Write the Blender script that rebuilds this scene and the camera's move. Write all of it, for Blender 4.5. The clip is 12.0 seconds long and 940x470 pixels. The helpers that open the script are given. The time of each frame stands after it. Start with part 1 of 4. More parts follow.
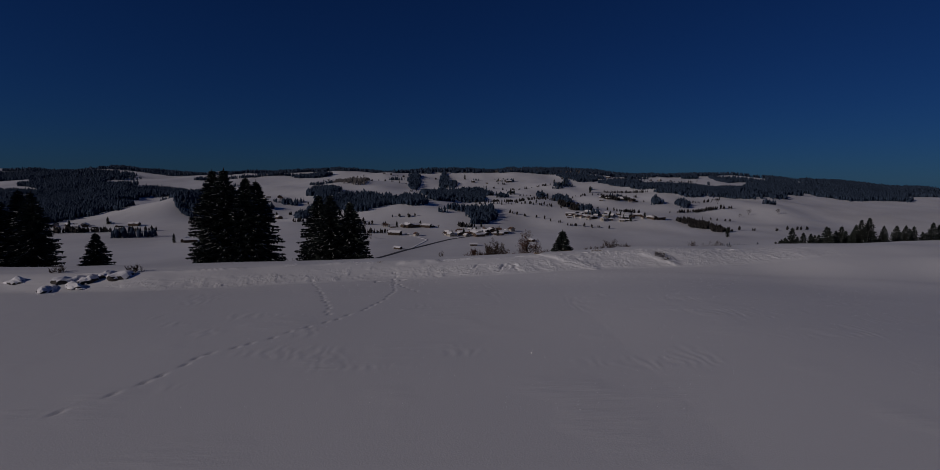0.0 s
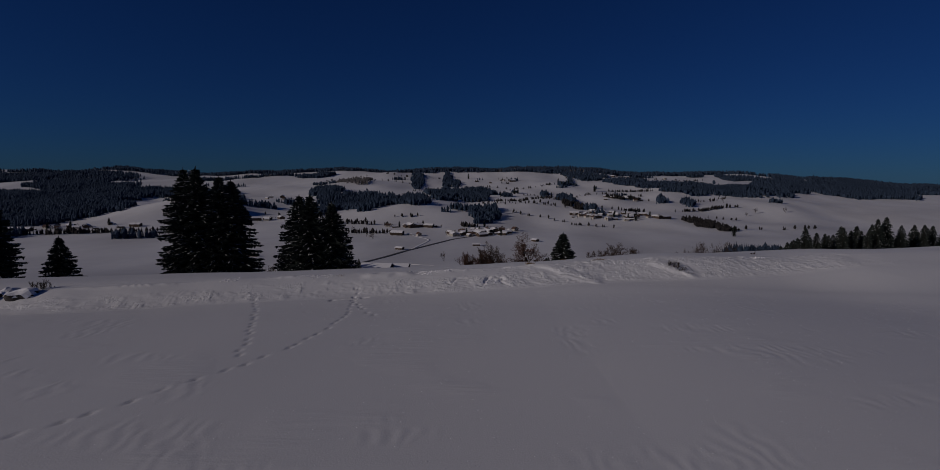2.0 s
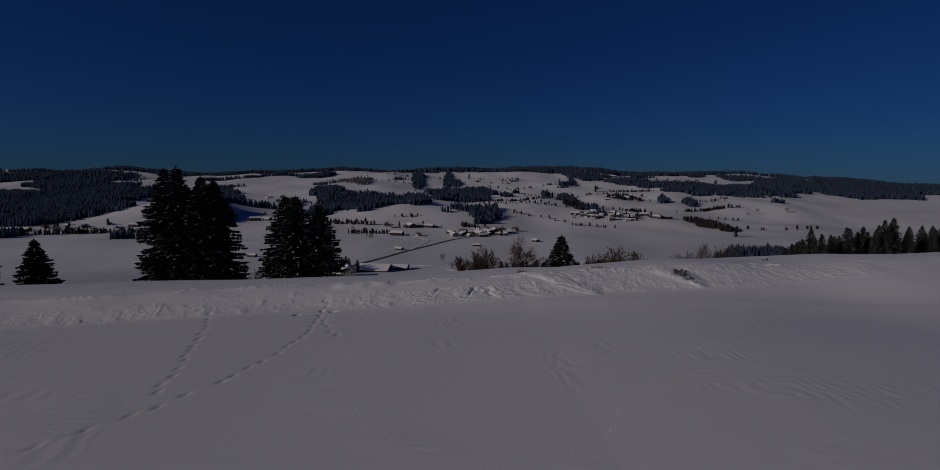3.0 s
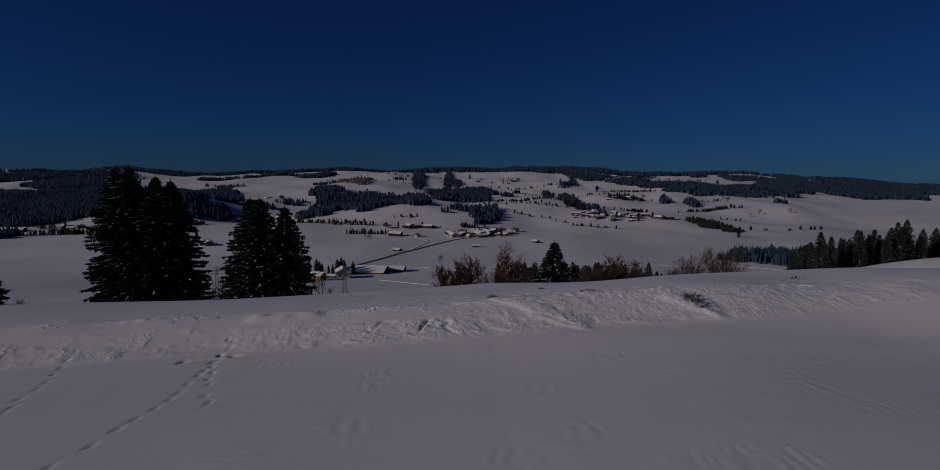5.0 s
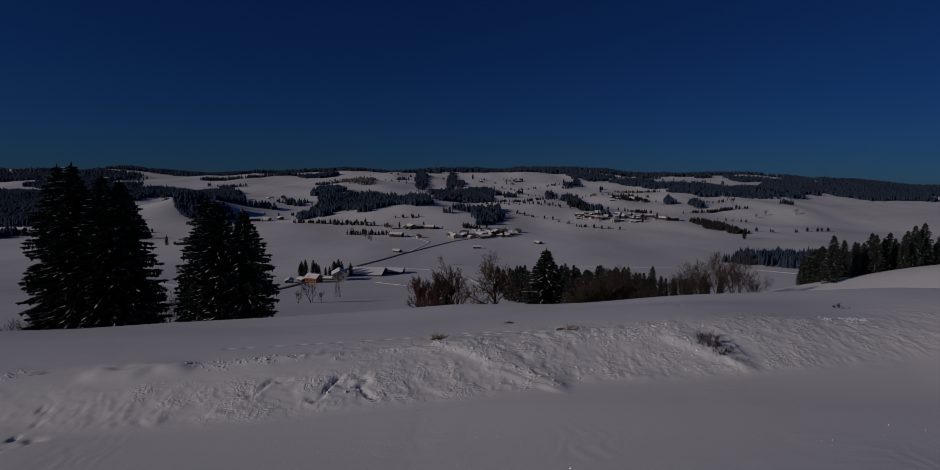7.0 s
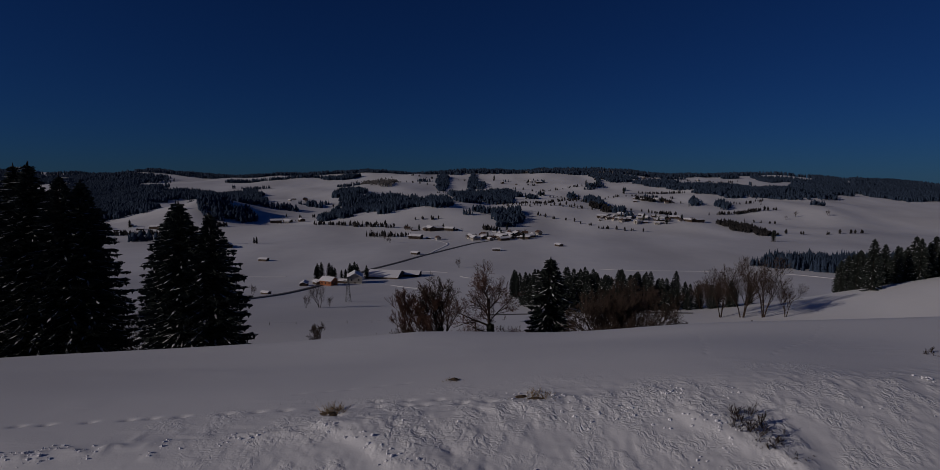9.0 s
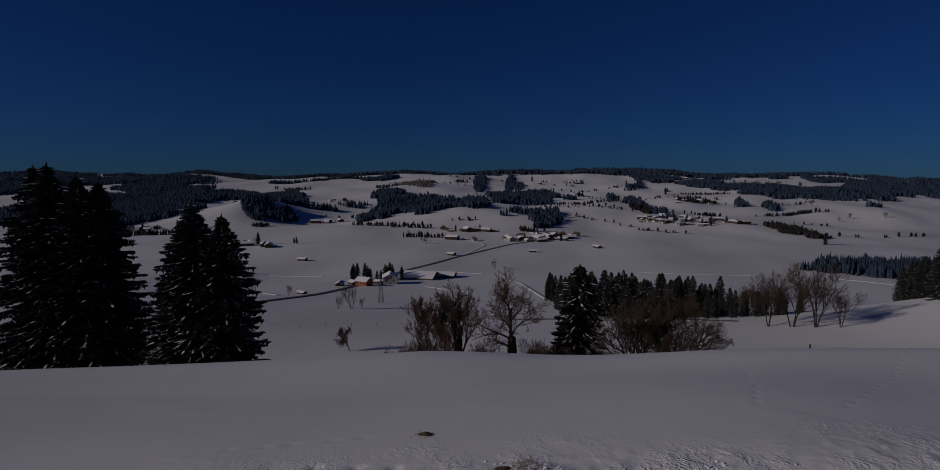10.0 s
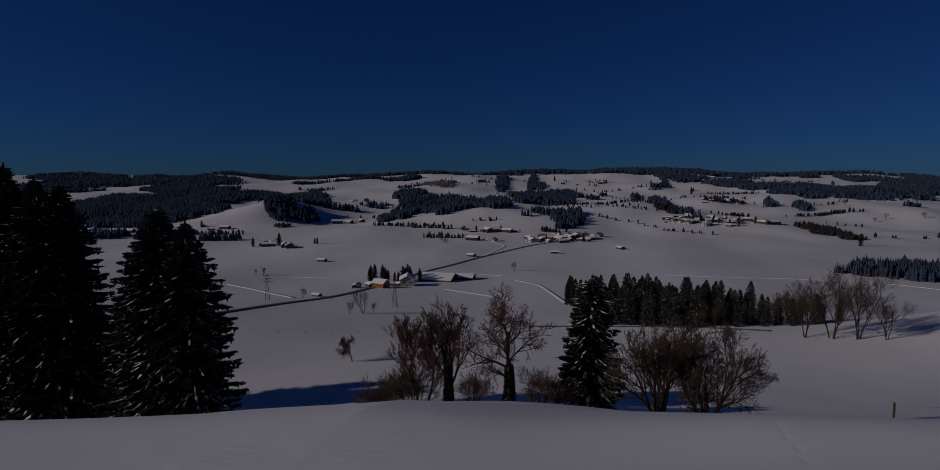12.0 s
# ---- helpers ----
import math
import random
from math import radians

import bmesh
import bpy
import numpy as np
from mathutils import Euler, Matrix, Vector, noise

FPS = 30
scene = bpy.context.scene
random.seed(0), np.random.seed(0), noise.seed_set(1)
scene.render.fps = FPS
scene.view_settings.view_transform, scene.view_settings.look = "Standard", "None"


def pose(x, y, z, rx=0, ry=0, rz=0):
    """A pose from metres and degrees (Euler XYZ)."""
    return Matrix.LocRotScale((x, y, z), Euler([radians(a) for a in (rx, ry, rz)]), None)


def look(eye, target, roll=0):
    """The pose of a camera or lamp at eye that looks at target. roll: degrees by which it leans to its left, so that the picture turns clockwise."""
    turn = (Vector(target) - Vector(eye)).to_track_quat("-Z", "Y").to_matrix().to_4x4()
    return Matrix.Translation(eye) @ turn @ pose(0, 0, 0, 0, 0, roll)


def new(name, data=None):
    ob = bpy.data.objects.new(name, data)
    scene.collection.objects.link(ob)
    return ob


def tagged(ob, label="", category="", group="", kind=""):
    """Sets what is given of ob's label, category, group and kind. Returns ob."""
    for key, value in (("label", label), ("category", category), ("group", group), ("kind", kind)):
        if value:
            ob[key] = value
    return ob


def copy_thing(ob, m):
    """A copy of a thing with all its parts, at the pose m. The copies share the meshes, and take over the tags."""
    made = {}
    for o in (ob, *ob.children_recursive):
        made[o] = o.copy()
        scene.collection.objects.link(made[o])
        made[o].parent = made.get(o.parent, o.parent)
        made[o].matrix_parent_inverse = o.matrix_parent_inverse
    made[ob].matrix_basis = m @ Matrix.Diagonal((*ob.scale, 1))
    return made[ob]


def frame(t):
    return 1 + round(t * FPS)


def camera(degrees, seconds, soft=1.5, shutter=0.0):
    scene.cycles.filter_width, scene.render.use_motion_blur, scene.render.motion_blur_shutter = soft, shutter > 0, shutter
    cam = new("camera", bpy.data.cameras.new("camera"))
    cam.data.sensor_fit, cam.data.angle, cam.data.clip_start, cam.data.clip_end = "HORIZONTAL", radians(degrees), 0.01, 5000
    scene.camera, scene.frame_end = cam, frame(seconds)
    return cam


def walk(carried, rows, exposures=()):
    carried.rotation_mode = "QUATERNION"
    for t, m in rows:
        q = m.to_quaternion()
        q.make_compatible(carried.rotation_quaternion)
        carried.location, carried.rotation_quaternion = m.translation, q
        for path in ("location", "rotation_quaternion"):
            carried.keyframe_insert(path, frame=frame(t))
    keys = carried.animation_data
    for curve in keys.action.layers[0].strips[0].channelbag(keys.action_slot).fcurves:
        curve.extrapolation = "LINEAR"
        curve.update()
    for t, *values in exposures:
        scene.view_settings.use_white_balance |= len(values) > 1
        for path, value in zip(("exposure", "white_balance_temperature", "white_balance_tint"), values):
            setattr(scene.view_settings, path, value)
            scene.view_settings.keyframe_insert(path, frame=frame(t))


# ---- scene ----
cam = camera(81.4, 12.0, soft=0.8)
PATH = [
    (0, (-9.076, -0.446, 2.899), (-9.056, 1.543, 2.686), 0.6),
    (0.5, (-8.452, 2.028, 2.841), (-8.437, 4.016, 2.628), 0.6),
    (1, (-7.808, 4.505, 2.759), (-7.797, 6.494, 2.545), 0.5),
    (1.5, (-7.107, 7.091, 2.693), (-7.1, 9.079, 2.479), 0.5),
    (2, (-6.372, 9.783, 2.628), (-6.368, 11.772, 2.413), 0.4),
    (2.5, (-5.667, 12.528, 2.604), (-5.665, 14.516, 2.389), 0.5),
    (3, (-4.827, 15.24, 2.559), (-4.827, 17.228, 2.344), 0.4),
    (4.8, (-1.798, 25.018, 2.608), (-1.805, 27.007, 2.394), 0.5),
    (5, (-1.461, 26.143, 2.607), (-1.466, 28.131, 2.392), 0.4),
    (5.5, (-0.579, 28.971, 2.583), (-0.585, 30.959, 2.368), 0.5),
    (6, (0.347, 31.738, 2.571), (0.338, 33.727, 2.356), 0.4),
    (6.5, (1.288, 34.409, 2.536), (1.273, 36.398, 2.322), 0.5),
    (7, (2.244, 37.144, 2.565), (2.225, 39.132, 2.351), 0.5),
    (7.2, (2.647, 38.227, 2.556), (2.625, 40.216, 2.345), 0.6),
    (8.8, (6.005, 46.913, 2.192), (5.925, 48.901, 1.984), 0.2),
    (9, (6.37, 48.005, 2.188), (6.27, 49.991, 1.979), 0.3),
    (9.5, (7.285, 50.774, 2.177), (7.115, 52.756, 1.968), 0.2),
    (10, (8.231, 53.541, 2.141), (7.993, 55.516, 1.934), 0.2),
    (10.5, (9.154, 56.264, 2.154), (8.877, 58.234, 1.947), 0.2),
    (11, (9.726, 58.858, 2.137), (9.426, 60.824, 1.929), 0.1),
    (11.5, (10.049, 61.396, 2.125), (9.736, 63.36, 1.919), 0.0),
    (12, (10.389, 63.98, 2.172), (10.069, 65.943, 1.965), 0.0),
]
walk(cam, [(t, look(eye, target, roll)) for t, eye, target, roll in PATH])

# ---- light ----
SUN_AZ, SUN_EL = 245.0, 21.0  # compass way to the sun (0 = +y, clockwise), height over the horizon
world = bpy.data.worlds.new("winter_sky")
scene.world = world
world.use_nodes = True
wn = world.node_tree.nodes
sky = wn.new("ShaderNodeTexSky")
sky.sky_type = "NISHITA"
sky.sun_disc = False
sky.sun_elevation, sky.sun_rotation = radians(SUN_EL), radians(SUN_AZ)
sky.altitude, sky.air_density, sky.dust_density, sky.ozone_density = 900, 1.0, 0.0, 4.0
deep = wn.new("ShaderNodeMix")  # the deep, clear blue of cold dry air
deep.data_type, deep.blend_type = "RGBA", "MULTIPLY"
deep.inputs[0].default_value = 1.0
deep.inputs[7].default_value = (0.15, 0.41, 1.0, 1)
world.node_tree.links.new(sky.outputs[0], deep.inputs[6])
world.node_tree.links.new(deep.outputs[2], wn["Background"].inputs["Color"])
wn["Background"].inputs["Strength"].default_value = 0.05
lamp = bpy.data.lights.new("sun", "SUN")
lamp.energy, lamp.angle, lamp.color = 5.0, radians(0.55), (1.0, 0.89, 0.83)
sun = new("sun", lamp)
to_sun = Vector((math.sin(radians(SUN_AZ)) * math.cos(radians(SUN_EL)), math.cos(radians(SUN_AZ)) * math.cos(radians(SUN_EL)), math.sin(radians(SUN_EL))))
sun.matrix_world = look(to_sun * 300, (0, 0, 0))
scene.view_settings.exposure = -1.83


# ---- the lie of the land ----
def lattice(seed):
    return np.random.RandomState(seed).rand(256, 256)


LAT = [lattice(s) for s in range(6)]


def vnoise(x, y, n=0):
    """Smooth value noise in -1..1 on a unit grid."""
    x, y = np.asarray(x, float), np.asarray(y, float)
    i, j = np.floor(x).astype(int), np.floor(y).astype(int)
    u, v = x - i, y - j
    u, v = u * u * (3 - 2 * u), v * v * (3 - 2 * v)
    g = LAT[n]
    a, b = g[i % 256, j % 256], g[(i + 1) % 256, j % 256]
    c, d = g[i % 256, (j + 1) % 256], g[(i + 1) % 256, (j + 1) % 256]
    return 2 * ((a * (1 - u) + b * u) * (1 - v) + (c * (1 - u) + d * u) * v) - 1


def smooth(a, b, x):
    t = np.clip((x - a) / (b - a), 0, 1)
    return t * t * (3 - 2 * t)


def hump(x, y, cx, cy, rx, ry, turn=0.0):
    c, s = math.cos(radians(turn)), math.sin(radians(turn))
    u, v = ((x - cx) * c + (y - cy) * s) / rx, (-(x - cx) * s + (y - cy) * c) / ry
    return np.exp(-u * u - v * v)


# the long profile of the slope, from behind the meadow down to the valley and up the far hills
PROFILE_Y = np.array([-4600, -300, -80, -30, 0, 31, 46, 58, 62, 75, 86, 90, 97, 105, 118, 135, 150, 165, 185, 205, 235, 315, 450, 590, 750, 1000, 1120, 1700, 2200, 2700, 3100, 4600.0])
PROFILE_Z = np.array([60, 20, -3.2, -4.6, -5.4, -6.5, -7.3, -8.0, -7.9, -8.0, -9.2, -9.8, -12.0, -15.6, -21.7, -29.5, -35.5, -39.5, -43.3, -46.5, -50.5, -62, -83, -96, -101, -104, -103, -59, -22, 16, -10, -60.0])


def spline(q, xs, zs):
    """Cubic through the knots, with slopes that never overshoot."""
    d = np.diff(zs) / np.diff(xs)
    m = np.concatenate([[d[0]], np.where(d[1:] * d[:-1] > 0, 2 * d[1:] * d[:-1] / (d[1:] + d[:-1] + 1e-12), 0), [d[-1]]])
    q = np.clip(q, xs[0], xs[-1])
    k = np.clip(np.searchsorted(xs, q) - 1, 0, len(xs) - 2)
    h = xs[k + 1] - xs[k]
    t = (q - xs[k]) / h
    return (2 * t**3 - 3 * t**2 + 1) * zs[k] + (t**3 - 2 * t**2 + t) * h * m[k] + (-2 * t**3 + 3 * t**2) * zs[k + 1] + (t**3 - t**2) * h * m[k + 1]


def bank_line(x):
    """Where the bank's top edge runs across the meadow."""
    return np.maximum(66.4 + 0.21 * x + 0.7 * vnoise(x / 9.0, 3.3, 1), 58.4 + 0.02 * x)


def bank_mask(x, y):
    """1 on the steep, drifted face of the bank."""
    b = y - bank_line(x)
    return smooth(-4.9, -3.7, b) * (1 - smooth(0.3, 2.4, b)) * (1 - smooth(34, 48, x))


def height(x, y):
    x, y = np.asarray(x, float), np.asarray(y, float)
    z = spline(y, PROFILE_Y, PROFILE_Z)
    near = 1 - smooth(110, 240, y)
    over = smooth(70, 92, y)
    z = z + near * np.where(x > 0, 0.04 * (18 - 4 * np.log1p(np.exp((18 - np.maximum(x, 0)) / 4))) + 0.0018 + over * 0.045 * np.minimum(25, 4 * np.log1p(np.exp(np.clip((x - 18) / 4, -30, 12)))), (0.022 + 0.050 * over + 0.076 * smooth(86, 98, y)) * np.maximum(x, -70))
    z = z - 0.32 * smooth(70, 79, y) * (1 - smooth(93, 106, y)) * (1 - smooth(8, 22, x))
    # the meadow falls away towards the east
    z = z - near * (1 - smooth(62, 72, y)) * 0.38 * (np.log1p(np.exp(np.clip((x - 11) / 5, -30, 12))) - 0.55 * np.log1p(np.exp(np.clip((x - 26) / 5, -30, 12))))
    # the bank, with a soft shoulder behind it
    b = y - bank_line(x)
    z = z + 1.3 * smooth(-5.0, 0.6, b) * (1 - smooth(0, 16, b)) * (1 - 0.6 * smooth(14, 34, x))
    z = z + 0.25 * near * vnoise(x / 13, y / 13, 2) * smooth(15, 40, np.abs(y - 30))
    # rising ground beside the meadow
    z = z + 24 * hump(x, y, 222, 260, 100, 56)
    z = z + 12 * hump(x, y, 100, 128, 36, 26)
    z = z + 0.8 * hump(x, y, 6, 117, 12, 9) - near * smooth(88, 99, y) * 0.03 * np.clip(x - 4, 0, 32)
    # the valley and the hills beyond
    far = smooth(900, 1400, y)
    mid = smooth(240, 420, y)
    z = z + mid * 1.6 * vnoise(x / 120, y / 120, 3)
    z = z + 9 * hump(x, y, -440, 1110, 180, 80)
    z = z + far * (5.5 * vnoise(x / 105 + 3, y / 150, 1) + 15 * vnoise(x / 430 + 4, y / 430, 4) + 10 * vnoise(x / 190, y / 190, 5) + 3.2 * vnoise(x / 70, y / 70, 2))
    z = z + 36 * hump(x, y, -688, 1260, 115, 150) + 12 * hump(x, y, -660, 1310, 45, 100) + 27 * hump(x, y, -215, 1300, 190, 130) + 14 * hump(x, y, 500, 2650, 900, 300) + 15 * hump(x, y, 470, 2650, 230, 260)
    z = z - 14 * hump(x, y, -1750, 2620, 850, 350) - 110 * smooth(1250, 2900, x) * far
    return z


# ---- materials ----
def material(name, color, rough=0.8, vary=0.25, scale=3.0, bump=0.2, fine=40.0, other=None, metal=0.0, random_tint=0.0, spec=0.3):
    """A surface with colour that varies at two scales and a fine relief."""
    m = bpy.data.materials.new(name)
    m.use_nodes = True
    n, l = m.node_tree.nodes, m.node_tree.links
    b = n["Principled BSDF"]
    b.inputs["Roughness"].default_value, b.inputs["Metallic"].default_value = rough, metal
    b.inputs["Specular IOR Level"].default_value = spec
    pos = n.new("ShaderNodeNewGeometry")
    big, small = n.new("ShaderNodeTexNoise"), n.new("ShaderNodeTexNoise")
    for node, s in ((big, scale), (small, fine)):
        node.inputs["Scale"].default_value, node.inputs["Detail"].default_value = s, 5
        l.new(pos.outputs["Position"], node.inputs["Vector"])
    add = n.new("ShaderNodeMath")
    add.operation = "ADD"
    l.new(big.outputs[0], add.inputs[0])
    l.new(small.outputs[0], add.inputs[1])
    ramp = n.new("ShaderNodeMapRange")
    ramp.inputs[1].default_value, ramp.inputs[2].default_value = 0.7, 1.3
    l.new(add.outputs[0], ramp.inputs[0])
    mix = n.new("ShaderNodeMix")
    mix.data_type = "RGBA"
    low = other or tuple(c * (1 - vary) for c in color)
    mix.inputs[6].default_value, mix.inputs[7].default_value = (*low, 1), (*color, 1)
    l.new(ramp.outputs[0], mix.inputs[0])
    out = mix.outputs[2]
    if random_tint:
        info = n.new("ShaderNodeObjectInfo")
        tint = n.new("ShaderNodeHueSaturation")
        span = n.new("ShaderNodeMapRange")
        span.inputs[3].default_value, span.inputs[4].default_value = 1 - random_tint, 1 + random_tint
        l.new(info.outputs["Random"], span.inputs[0])
        l.new(span.outputs[0], tint.inputs["Value"])
        l.new(out, tint.inputs["Color"])
        out = tint.outputs[0]
    l.new(out, b.inputs["Base Color"])
    if bump:
        bp = n.new("ShaderNodeBump")
        bp.inputs["Strength"].default_value, bp.inputs["Distance"].default_value = bump, 0.05
        l.new(small.outputs[0], bp.inputs["Height"])
        l.new(bp.outputs[0], b.inputs["Normal"])
    return m


def snow_ground():
    """Wind-packed snow: soft swells, drift ripples in patches and a grainy crust."""
    m = bpy.data.materials.new("snow_ground")
    m.use_nodes = True
    n, l = m.node_tree.nodes, m.node_tree.links
    b = n["Principled BSDF"]
    b.inputs["Roughness"].default_value = 0.55
    b.inputs["Specular IOR Level"].default_value = 0.25
    pos = n.new("ShaderNodeNewGeometry")

    def tex(scale, detail, stretch=(1, 1, 1), turn=0.0):
        mp = n.new("ShaderNodeMapping")
        mp.inputs["Scale"].default_value = stretch
        mp.inputs["Rotation"].default_value = (0, 0, radians(turn))
        l.new(pos.outputs["Position"], mp.inputs["Vector"])
        t = n.new("ShaderNodeTexNoise")
        t.inputs["Scale"].default_value, t.inputs["Detail"].default_value = scale, detail
        l.new(mp.outputs[0], t.inputs["Vector"])
        return t.outputs[0]

    swell, tone = tex(0.05, 3), tex(0.008, 5, (1, 0.35, 1), 12)
    mask = n.new("ShaderNodeMapRange")
    mask.inputs[1].default_value, mask.inputs[2].default_value = 0.54, 0.66
    l.new(tex(0.16, 2), mask.inputs[0])
    ripple = n.new("ShaderNodeMath")
    ripple.operation = "MULTIPLY"
    l.new(tex(0.9, 3, (0.5, 2.2, 1), 25), ripple.inputs[0])
    l.new(mask.outputs[0], ripple.inputs[1])
    grain = tex(14, 4)
    mix = n.new("ShaderNodeMix")
    mix.data_type = "RGBA"
    mix.inputs[6].default_value, mix.inputs[7].default_value = (0.74, 0.75, 0.78, 1), (0.84, 0.835, 0.83, 1)
    l.new(swell, mix.inputs[0])
    old = n.new("ShaderNodeMix")
    old.data_type = "RGBA"
    old.blend_type = "MULTIPLY"
    old.inputs[7].default_value = (0.74, 0.735, 0.74, 1)
    span = n.new("ShaderNodeMapRange")
    span.inputs[1].default_value, span.inputs[2].default_value = 0.35, 0.7
    l.new(tone, span.inputs[0])
    l.new(span.outputs[0], old.inputs[0])
    l.new(mix.outputs[2], old.inputs[6])
    l.new(old.outputs[2], b.inputs["Base Color"])
    crusted = n.new("ShaderNodeAttribute")
    crusted.attribute_name = "crust"
    scales = n.new("ShaderNodeTexVoronoi")
    scales.inputs["Scale"].default_value = 2.3
    scales.feature = "DISTANCE_TO_EDGE"
    flat = n.new("ShaderNodeMapRange")
    flat.inputs[2].default_value, flat.inputs[4].default_value = 0.3, 1.0
    bent = n.new("ShaderNodeMapping")
    bent.inputs["Scale"].default_value = (0.75, 1.3, 1.0)
    bent.inputs["Rotation"].default_value = (0, 0, radians(-28))
    wobble = n.new("ShaderNodeVectorMath")
    wobble.operation = "MULTIPLY_ADD"
    wobble.inputs[1].default_value = (2.4, 2.4, 2.4)
    soft_noise = n.new("ShaderNodeTexNoise")
    soft_noise.inputs["Scale"].default_value = 1.1
    soft_noise.inputs["Detail"].default_value = 4
    l.new(pos.outputs["Position"], soft_noise.inputs["Vector"])
    l.new(soft_noise.outputs["Color"], wobble.inputs[0])
    l.new(pos.outputs["Position"], wobble.inputs[2])
    l.new(wobble.outputs[0], bent.inputs["Vector"])
    l.new(bent.outputs[0], scales.inputs["Vector"])
    crumbs = n.new("ShaderNodeMath")
    crumbs.operation = "ADD"
    l.new(scales.outputs["Distance"], flat.inputs[0])
    l.new(flat.outputs[0], crumbs.inputs[0])
    l.new(tex(4.5, 5), crumbs.inputs[1])
    gaps = n.new("ShaderNodeMapRange")
    gaps.inputs[1].default_value, gaps.inputs[2].default_value = 0.42, 0.62
    l.new(tex(0.7, 3), gaps.inputs[0])
    part_broken = n.new("ShaderNodeMath")
    part_broken.operation = "MULTIPLY"
    l.new(gaps.outputs[0], part_broken.inputs[0])
    l.new(crusted.outputs["Fac"], part_broken.inputs[1])
    plates = n.new("ShaderNodeMath")
    plates.operation = "MULTIPLY"
    l.new(crumbs.outputs[0], plates.inputs[0])
    l.new(part_broken.outputs[0], plates.inputs[1])
    cut = n.new("ShaderNodeTexWave")
    cut.wave_profile = "SAW"
    cut.inputs["Scale"].default_value, cut.inputs["Distortion"].default_value = 0.66, 2.6
    cut.inputs["Detail"].default_value, cut.inputs["Detail Scale"].default_value = 2.0, 1.5
    slant = n.new("ShaderNodeMapping")
    slant.inputs["Rotation"].default_value = (0, 0, radians(-18))
    l.new(pos.outputs["Position"], slant.inputs["Vector"])
    l.new(slant.outputs[0], cut.inputs["Vector"])
    steps = n.new("ShaderNodeMath")
    steps.operation = "MULTIPLY"
    l.new(cut.outputs["Fac"], steps.inputs[0])
    l.new(part_broken.outputs[0], steps.inputs[1])
    last = None
    for height, strength, dist in ((steps.outputs[0], 0.40, 0.055), (plates.outputs[0], 0.50, 0.055), (ripple.outputs[0], 0.25, 0.12), (grain, 0.2, 0.03)):
        bp = n.new("ShaderNodeBump")
        bp.inputs["Strength"].default_value, bp.inputs["Distance"].default_value = strength, dist
        l.new(height, bp.inputs["Height"])
        if last:
            l.new(last, bp.inputs["Normal"])
        last = bp.outputs[0]
    l.new(last, b.inputs["Normal"])
    return m


SNOW = snow_ground()
SNOW_CAP = material("settled_snow", (0.82, 0.82, 0.84), 0.6, 0.1, 0.8, 0.15, 8)
NEEDLES = material("spruce_needles", (0.050, 0.060, 0.052), 0.85, 0.5, 0.7, 0, 6, other=(0.022, 0.028, 0.026), spec=0.1)
# needles of the far woods, with blue distance haze mixed into their base colour
HAZED_NEEDLES = material("haze_tinted_needles", (0.046, 0.068, 0.108), 0.9, 0.5, 0.02, 0, 0.3, other=(0.027, 0.044, 0.074), spec=0.1)
FROSTED = material("frosted_branches", (0.16, 0.15, 0.15), 0.9, 0.4, 0.05, 0, 0.6, spec=0.1)
BARK = material("bark", (0.06, 0.043, 0.034), 0.9, 0.5, 1.5, 0.6, 18, spec=0.1)
TWIG = material("twigs", (0.10, 0.070, 0.054), 0.85, 0.45, 0.8, 0, 9, spec=0.15)
RED_TWIG = material("reddish_twigs", (0.15, 0.085, 0.066), 0.85, 0.45, 0.8, 0, 9, spec=0.15)
IVY = material("ivy_leaves", (0.018, 0.021, 0.011), 0.6, 0.5, 2, 0, 12)
HEDGE = material("hedge_twigs", (0.04, 0.037, 0.037), 0.9, 0.4, 0.05, 0, 0.6, spec=0.1)
DRY_GRASS = material("dry_grass", (0.30, 0.21, 0.10), 0.9, 0.5, 2, 0, 20)
EARTH = material("bare_earth", (0.10, 0.07, 0.045), 0.95, 0.5, 2, 0.8, 14)
ROCK = material("rock", (0.07, 0.062, 0.058), 0.9, 0.55, 1.2, 0.9, 9)
PLASTER = material("plaster", (0.46, 0.43, 0.38), 0.85, 0.2, 0.3, 0.1, 3, random_tint=0.25)
OCHRE = material("orange_plaster", (0.36, 0.13, 0.055), 0.85, 0.2, 0.3, 0.1, 3)
BOARDS = material("weathered_boards", (0.085, 0.06, 0.045), 0.85, 0.4, 0.6, 0.3, 6, random_tint=0.4)
TILES = material("clay_tiles", (0.11, 0.065, 0.052), 0.85, 0.35, 0.4, 0.3, 4, random_tint=0.3)
ASPHALT = material("salted_asphalt", (0.12, 0.12, 0.125), 0.8, 0.35, 0.08, 0.2, 2)
PACKED = material("packed_snow", (0.86, 0.85, 0.84), 0.45, 0.06, 0.3, 0.2, 4)
PANE = material("window_glass", (0.02, 0.025, 0.03), 0.08, 0.2, 1, 0, 5, spec=0.5)
STEEL = material("galvanised_steel", (0.14, 0.145, 0.15), 0.5, 0.2, 1, 0, 10, metal=0.8)
POST_WOOD = material("post_wood", (0.07, 0.055, 0.045), 0.9, 0.4, 3, 0.4, 25)


# ---- helpers of this scene ----
def mesh_of(name, verts, faces, mat, smooth_faces=False):
    me = bpy.data.meshes.new(name)
    me.from_pydata([tuple(v) for v in verts], [], [tuple(f) for f in faces])
    me.materials.append(mat)
    if smooth_faces:
        me.polygons.foreach_set("use_smooth", [True] * len(me.polygons))
    me.update()
    return me


